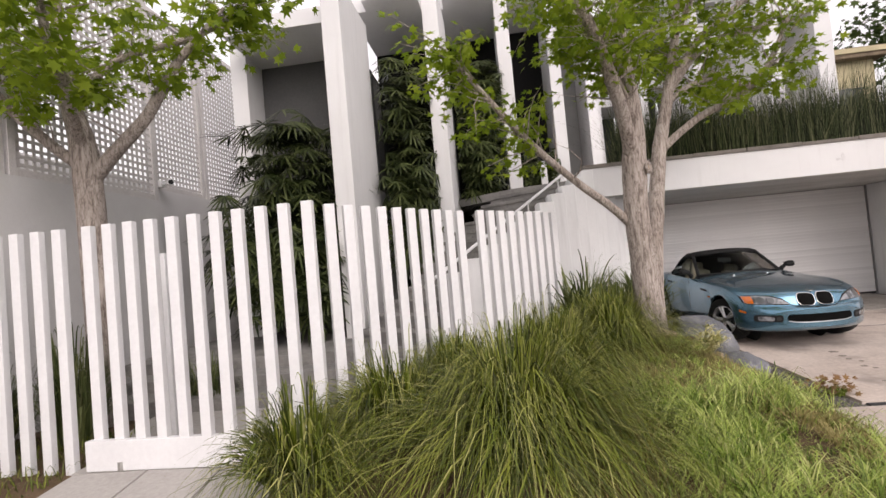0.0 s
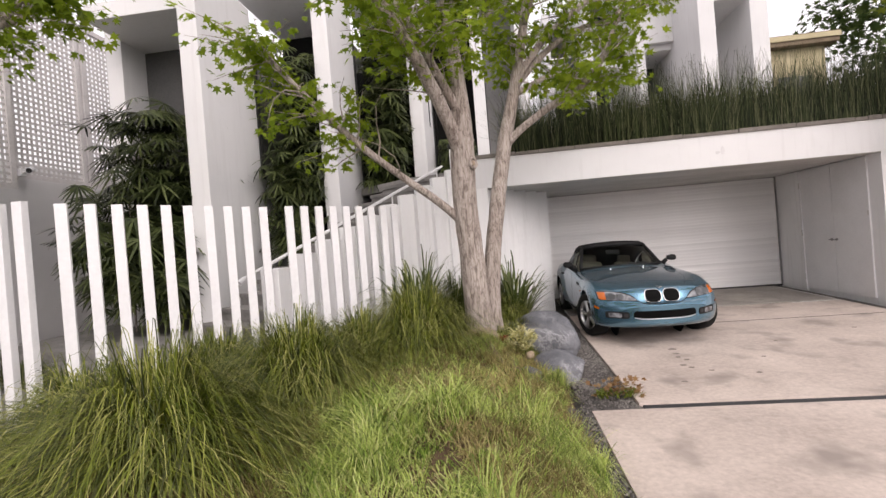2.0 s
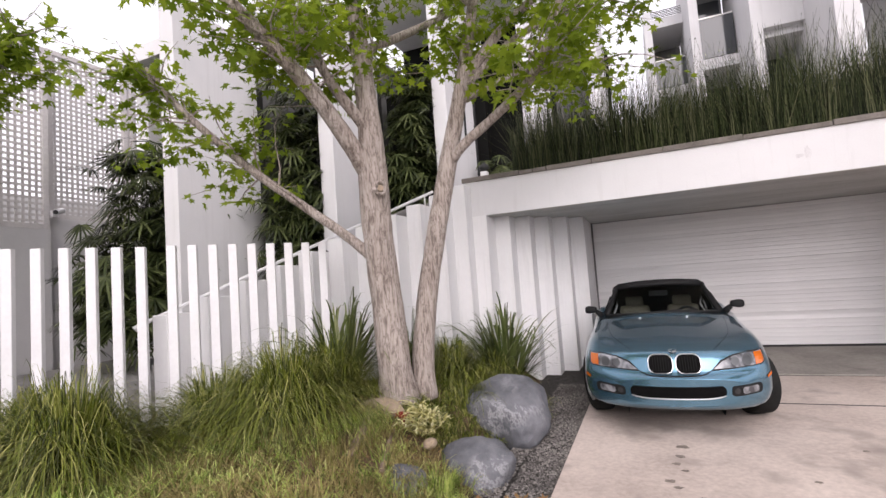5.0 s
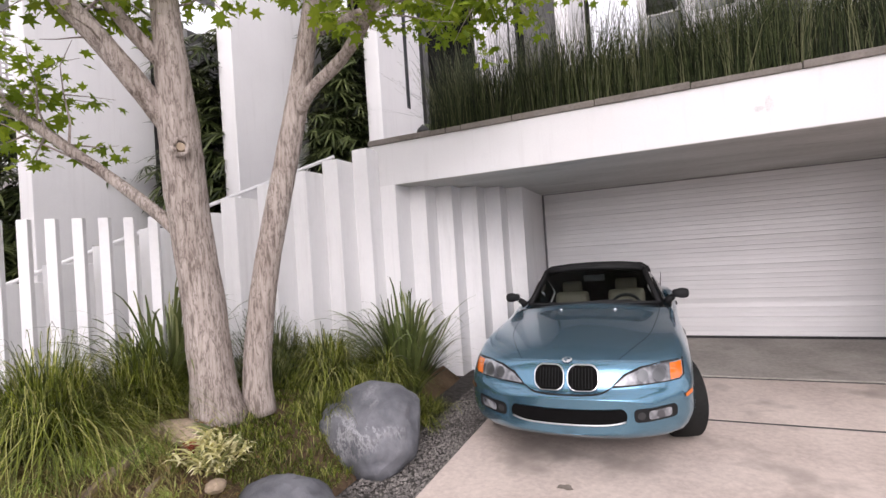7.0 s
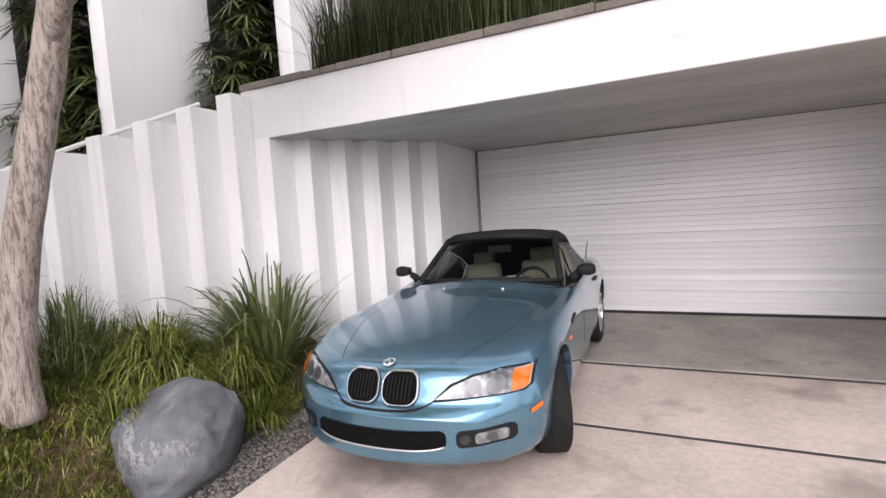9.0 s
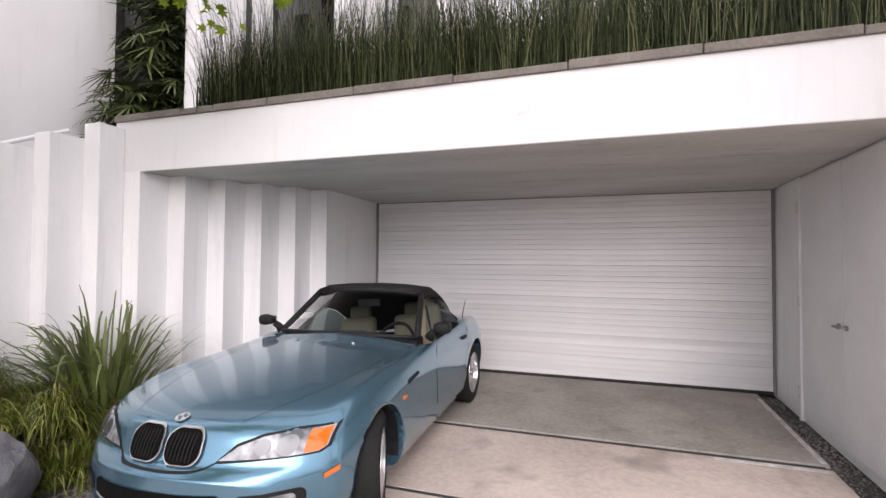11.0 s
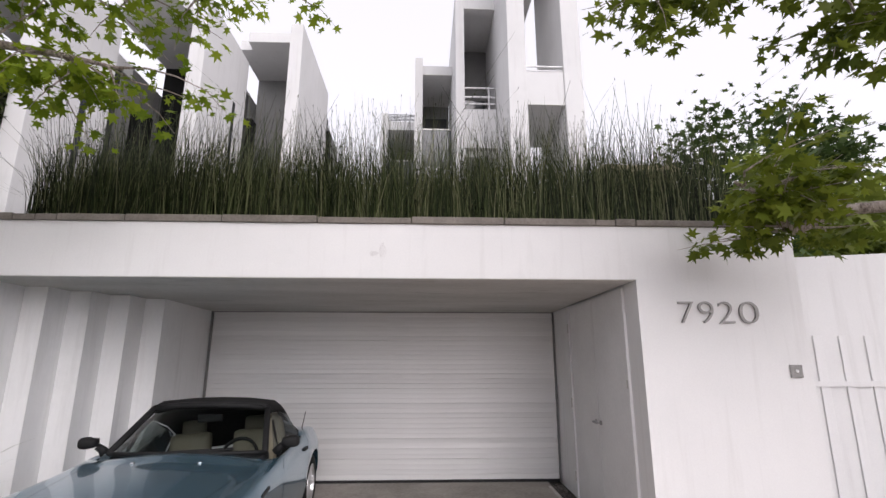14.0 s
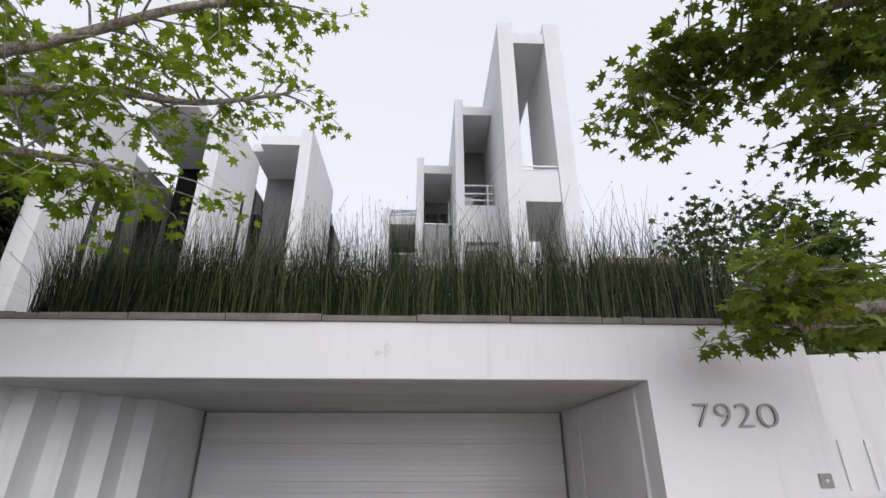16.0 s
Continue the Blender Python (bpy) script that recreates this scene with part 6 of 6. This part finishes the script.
def twigs_and_leaves(tree, limbs, seed, per_limb, leaf, keep=None, twig_len=(0.4, 1.0), mat=SYCAMORE):
    """Grows twigs off the outer part of the limbs, and leaves off the twigs."""
    b = bmesh.new()
    L = Leaves(seed)
    r = L.r
    for (pts, start, count, spread) in limbs:
        m = len(pts)
        for _ in range(count):
            t = r.uniform(start, 1.0)
            i = min(int(t * (m - 1)), m - 2)
            p = pts[i].lerp(pts[i + 1], r.random())
            d = (pts[i + 1] - pts[i]).normalized()
            rnd = Vector((r.gauss(0, 1), r.gauss(0, 1), r.gauss(0.15, 0.6)))
            w = (d * 0.5 + rnd.normalized() * spread).normalized()
            ln = r.uniform(*twig_len)
            line = [p]
            for k in range(4):
                w = (w + Vector((r.gauss(0, 0.22), r.gauss(0, 0.22), r.gauss(-0.10, 0.16)))).normalized()
                line.append(line[-1] + w * ln / 4)
            if keep and not keep(line[-1]):
                continue
            tube(b, line, [0.012, 0.009, 0.006, 0.004, 0.002], 5)
            for _k in range(per_limb):
                q = r.uniform(0.25, 1.0) * 3.999
                j = int(q)
                c = line[j].lerp(line[j + 1], q - j)
                out = Vector((r.gauss(0, 1), r.gauss(0, 1), r.gauss(-0.35, 0.5))).normalized()
                c = c + out * r.uniform(0.03, 0.13)
                if keep and not keep(c):
                    continue
                nrm = Vector((r.gauss(0, 0.55), r.gauss(0, 0.55), 1))
                L.star(c, out + Vector((0, 0, -0.25)), nrm, leaf * r.uniform(0.55, 1.15))
    tagged(part("twig_growth", b, BARK, tree), kind="stuff")
    L.object("crown", mat, tree)


fallen_branches()


def front_tree():
    t = thing("sycamore_tree", "twin-stemmed sycamore with flaking grey bark and green lobed leaves", "tree", 0, 0, 0)
    b = bmesh.new()
    g = bed_z(1.76, 6.25) - 0.08
    limbs = []
    stem1 = rough_tube(b, [(1.74, 6.24, g), (1.73, 6.22, 0.85), (1.71, 6.19, 1.5), (1.68, 6.13, 2.2), (1.70, 6.08, 2.75), (1.72, 6.03, 3.3), (1.66, 6.0, 4.3), (1.6, 5.9, 5.4)], [0.215, 0.168, 0.152, 0.148, 0.148, 0.112, 0.08, 0.04])
    part("trunk", b, BARK, t, "", True)
    b = bmesh.new()
    stem2 = rough_tube(b, [(1.90, 6.50, g), (1.90, 6.50, 0.9), (1.98, 6.56, 1.6), (2.10, 6.66, 2.3), (2.24, 6.76, 3.0), (2.42, 6.78, 3.7), (2.62, 6.8, 4.6), (2.75, 6.9, 5.5)], [0.135, 0.112, 0.104, 0.10, 0.096, 0.075, 0.055, 0.03], 12)
    part("trunk", b, BARK, t, "", True)
    spec = [
        ([(1.60, 6.16, 1.98), (1.35, 6.08, 2.22), (0.96, 5.97, 2.54), (0.45, 5.72, 3.0), (-0.10, 5.42, 3.62), (-0.45, 5.3, 4.1)], [0.06, 0.05, 0.045, 0.042, 0.035, 0.018]),
        ([(1.69, 6.10, 2.72), (1.58, 5.85, 3.1), (1.40, 5.55, 3.55), (1.10, 5.1, 4.1), (0.6, 4.6, 4.8)], [0.095, 0.085, 0.075, 0.06, 0.03]),
        ([(1.72, 6.03, 3.2), (1.5, 5.75, 3.65), (1.2, 5.7, 4.3), (0.8, 5.9, 5.0)], [0.06, 0.05, 0.04, 0.02]),
        ([(2.22, 6.76, 2.92), (2.45, 6.72, 3.12), (2.79, 6.74, 3.35), (3.2, 6.5, 3.52), (3.45, 6.3, 3.75), (3.7, 6.2, 4.3)], [0.058, 0.05, 0.048, 0.044, 0.038, 0.02]),
        ([(2.45, 6.78, 3.8), (2.9, 7.0, 4.4), (3.5, 7.2, 4.9), (4.3, 7.3, 5.4), (5.0, 7.5, 5.7)], [0.055, 0.05, 0.042, 0.034, 0.015]),
        ([(2.45, 6.78, 3.75), (3.0, 7.2, 4.35), (3.6, 7.6, 4.75), (4.2, 7.9, 4.9), (4.9, 8.2, 5.3)], [0.05, 0.042, 0.035, 0.028, 0.012]),
        ([(2.4, 6.78, 3.6), (2.9, 7.25, 3.95), (3.4, 7.7, 4.15), (3.85, 8.0, 4.2)], [0.045, 0.036, 0.028, 0.012]),
        ([(1.68, 6.0, 4.0), (1.9, 6.9, 4.6), (2.2, 7.7, 5.2), (2.6, 8.3, 5.9)], [0.05, 0.045, 0.035, 0.015]),
        ([(2.6, 6.8, 4.5), (2.9, 6.2, 5.2), (3.3, 5.6, 5.9)], [0.045, 0.035, 0.015]),
    ]
    for pts, rad in spec:
        b = bmesh.new()
        line = rough_tube(b, pts, rad, 10)
        part("limb", b, BARK, t, "", True)
        limbs.append((line, 0.35, 0, 0.9))
    # ring-shaped scar where a limb was lost
    b = bmesh.new()
    out = Vector((0.74, -0.67, 0.05)).normalized()
    ref = Vector((0, 0, 1)) - out * out.z
    ref.normalize()
    mid = Vector((1.72, 6.08, 2.62)) + out * 0.142
    ring = [mid + (ref * math.sin(k * math.pi / 8) * 0.062 + out.cross(ref) * math.cos(k * math.pi / 8) * 0.05) + out * 0.008 * math.sin(k * 2.2) for k in range(17)]
    tube(b, ring, [0.019 + 0.006 * math.sin(k * 1.7) for k in range(17)], 8)
    scar = part("branch_scar", b, BARK, t, "ring-shaped bark scar", True)
    part("heartwood", cyl(bmesh.new(), mid - out * 0.03, mid + out * 0.004, 0.042, 0.03, 12), SANDSTONE, scar)
    counts = [46, 46, 44, 28, 30, 30, 26, 24, 22]
    limbs = [(l, s, c, sp) for (l, s, _, sp), c in zip(limbs, counts)]
    limbs += [(stem1, 0.72, 40, 1.0), (stem2, 0.72, 36, 1.0)]
    twigs_and_leaves(t, limbs, 71, 24, 0.125, lambda c: c.z > 3.55 or (c.x < 0.7 and c.z > 2.6) or (c.x > 2.7 and c.z > 3.3))


front_tree()


def gate_tree():
    t = thing("sycamore_tree", "young sycamore behind the white fence with pale grey bark", "tree", 0, 0, 0)
    b = bmesh.new()
    s = rough_tube(b, [(-4.55, 4.85, 0.1), (-4.55, 4.85, 1.5), (-4.57, 4.84, 2.6), (-4.6, 4.83, 3.3), (-4.75, 4.8, 4.1), (-4.8, 4.8, 5.2)], [0.17, 0.15, 0.15, 0.14, 0.09, 0.04])
    part("trunk", b, BARK, t, "", True)
    limbs = [(s, 0.75, 30, 1.0)]
    for pts, rad, c in (
        ([(-4.56, 4.85, 2.95), (-4.25, 4.85, 3.25), (-3.85, 4.9, 3.65), (-3.5, 4.95, 4.2), (-2.9, 5.0, 4.8)], [0.085, 0.075, 0.065, 0.05, 0.02], 34),
        ([(-4.6, 4.85, 3.1), (-4.9, 4.7, 3.4), (-5.2, 4.4, 3.9), (-5.3, 4.0, 4.5)], [0.07, 0.06, 0.05, 0.02], 30),
        ([(-4.6, 4.83, 3.3), (-4.3, 4.3, 3.8), (-3.9, 3.7, 4.2), (-3.4, 3.2, 4.5)], [0.06, 0.05, 0.04, 0.015], 34),
        ([(-4.7, 4.8, 3.9), (-4.2, 5.0, 4.4), (-3.4, 5.3, 4.7), (-2.6, 5.2, 5.0)], [0.05, 0.045, 0.035, 0.015], 30),
    ):
        b = bmesh.new()
        l = rough_tube(b, pts, rad, 10)
        part("limb", b, BARK, t, "", True)
        limbs.append((l, 0.3, c, 1.0))
    twigs_and_leaves(t, limbs, 72, 20, 0.155, lambda c: c.z > 1.75 + 0.42 * c.y)


gate_tree()


def street_tree():
    """A larger tree to the east, of which only drooping limbs reach into view."""
    t = thing("sycamore_tree", "large sycamore whose leafy limbs droop over the white pier", "tree", 0, 0, 0)
    b = bmesh.new()
    s = rough_tube(b, [(12.4, 5.6, -0.1), (12.4, 5.6, 1.5), (12.3, 5.7, 3.0), (12.1, 5.8, 4.6), (11.9, 6.0, 6.5)], [0.24, 0.2, 0.18, 0.14, 0.06])
    part("trunk", b, BARK, t, "", True)
    limbs = []
    for pts, rad, c, st in (
        ([(12.3, 5.7, 2.6), (11.2, 6.6, 2.75), (10.3, 7.4, 2.95), (9.65, 7.95, 3.05), (9.35, 8.1, 2.92), (9.05, 7.95, 3.12), (8.7, 7.8, 3.22)], [0.07, 0.055, 0.05, 0.045, 0.04, 0.035, 0.012], 46, 0.58),
        ([(12.2, 5.75, 3.6), (11.2, 6.3, 4.0), (10.2, 6.9, 4.2), (9.4, 7.3, 4.3)], [0.07, 0.055, 0.04, 0.015], 28, 0.45),
        ([(12.1, 5.8, 4.4), (11.0, 6.2, 5.0), (9.8, 6.8, 5.25), (8.8, 7.25, 5.15), (8.15, 7.6, 4.9)], [0.07, 0.06, 0.05, 0.035, 0.015], 75, 0.35),
        ([(12.0, 5.9, 5.2), (11.2, 7.0, 5.6), (10.4, 8.0, 5.6)], [0.06, 0.045, 0.015], 62, 0.4),
        ([(12.0, 5.9, 5.4), (10.8, 5.3, 6.0), (9.6, 5.2, 6.3), (8.6, 5.6, 6.2)], [0.06, 0.05, 0.035, 0.015], 64, 0.4),
    ):
        b = bmesh.new()
        l = rough_tube(b, pts, rad, 10)
        part("limb", b, BARK, t, "", True)
        limbs.append((l, st, c, 0.9))
    twigs_and_leaves(t, limbs, 73, 28, 0.145, lambda c: c.z > 2.8 and (c.z > 3.9 or c.x > 8.55), (0.35, 0.9), STREET_LEAF)


street_tree()


def clump_tree(x, y, z, r0, height, n, seed, mat, leaf, label, name="distant_tree"):
    t = thing(name, label, "tree", x, y, z)
    b = bmesh.new()
    L = Leaves(seed)
    r = L.r
    rough_tube(b, [(0, 0, 0), (0.1, 0, height * 0.4), (0.0, 0.1, height * 0.8)], [0.22, 0.16, 0.06], 8)
    part("trunk", b, BARK, t)
    cl = [(Vector((r.gauss(0, r0 * 0.5), r.gauss(0, r0 * 0.5), height * r.uniform(0.45, 1.0))), r.uniform(0.35, 0.7) * r0 * 0.6) for _ in range(26)]
    for _ in range(n):
        c, s = r.choice(cl)
        p = c + Vector((r.gauss(0, s * 0.6), r.gauss(0, s * 0.6), r.gauss(0, s * 0.45)))
        L.star(p, Vector((r.gauss(0, 1), r.gauss(0, 1), r.gauss(0, 0.6))), Vector((r.gauss(0, 0.7), r.gauss(0, 0.7), 1)), leaf * r.uniform(0.6, 1.3))
    L.object("crown", mat, t)


clump_tree(18.2, 17.8, 0, 2.4, 7.6, 5200, 81, FAR_LEAF, 0.30, "dark green tree behind the neighbouring house")
clump_tree(19.5, 22.0, 0, 3.2, 11.5, 4200, 82, FAR_LEAF, 0.36, "tall dark green tree behind the neighbouring house")
clump_tree(13.6, 13.0, 0, 1.8, 5.6, 4200, 83, BRIGHT_LEAF, 0.24, "yellow-green shrub over the boundary wall", "garden_shrub")
clump_tree(12.6, 11.6, 0, 1.1, 3.4, 3200, 84, FAR_LEAF, 0.16, "dark bamboo-like shrub behind the white fence", "garden_shrub")
clump_tree(11.4, 12.6, 0, 0.9, 3.2, 2600, 85, FAR_LEAF, 0.16, "dark green shrub behind the pier", "garden_shrub")
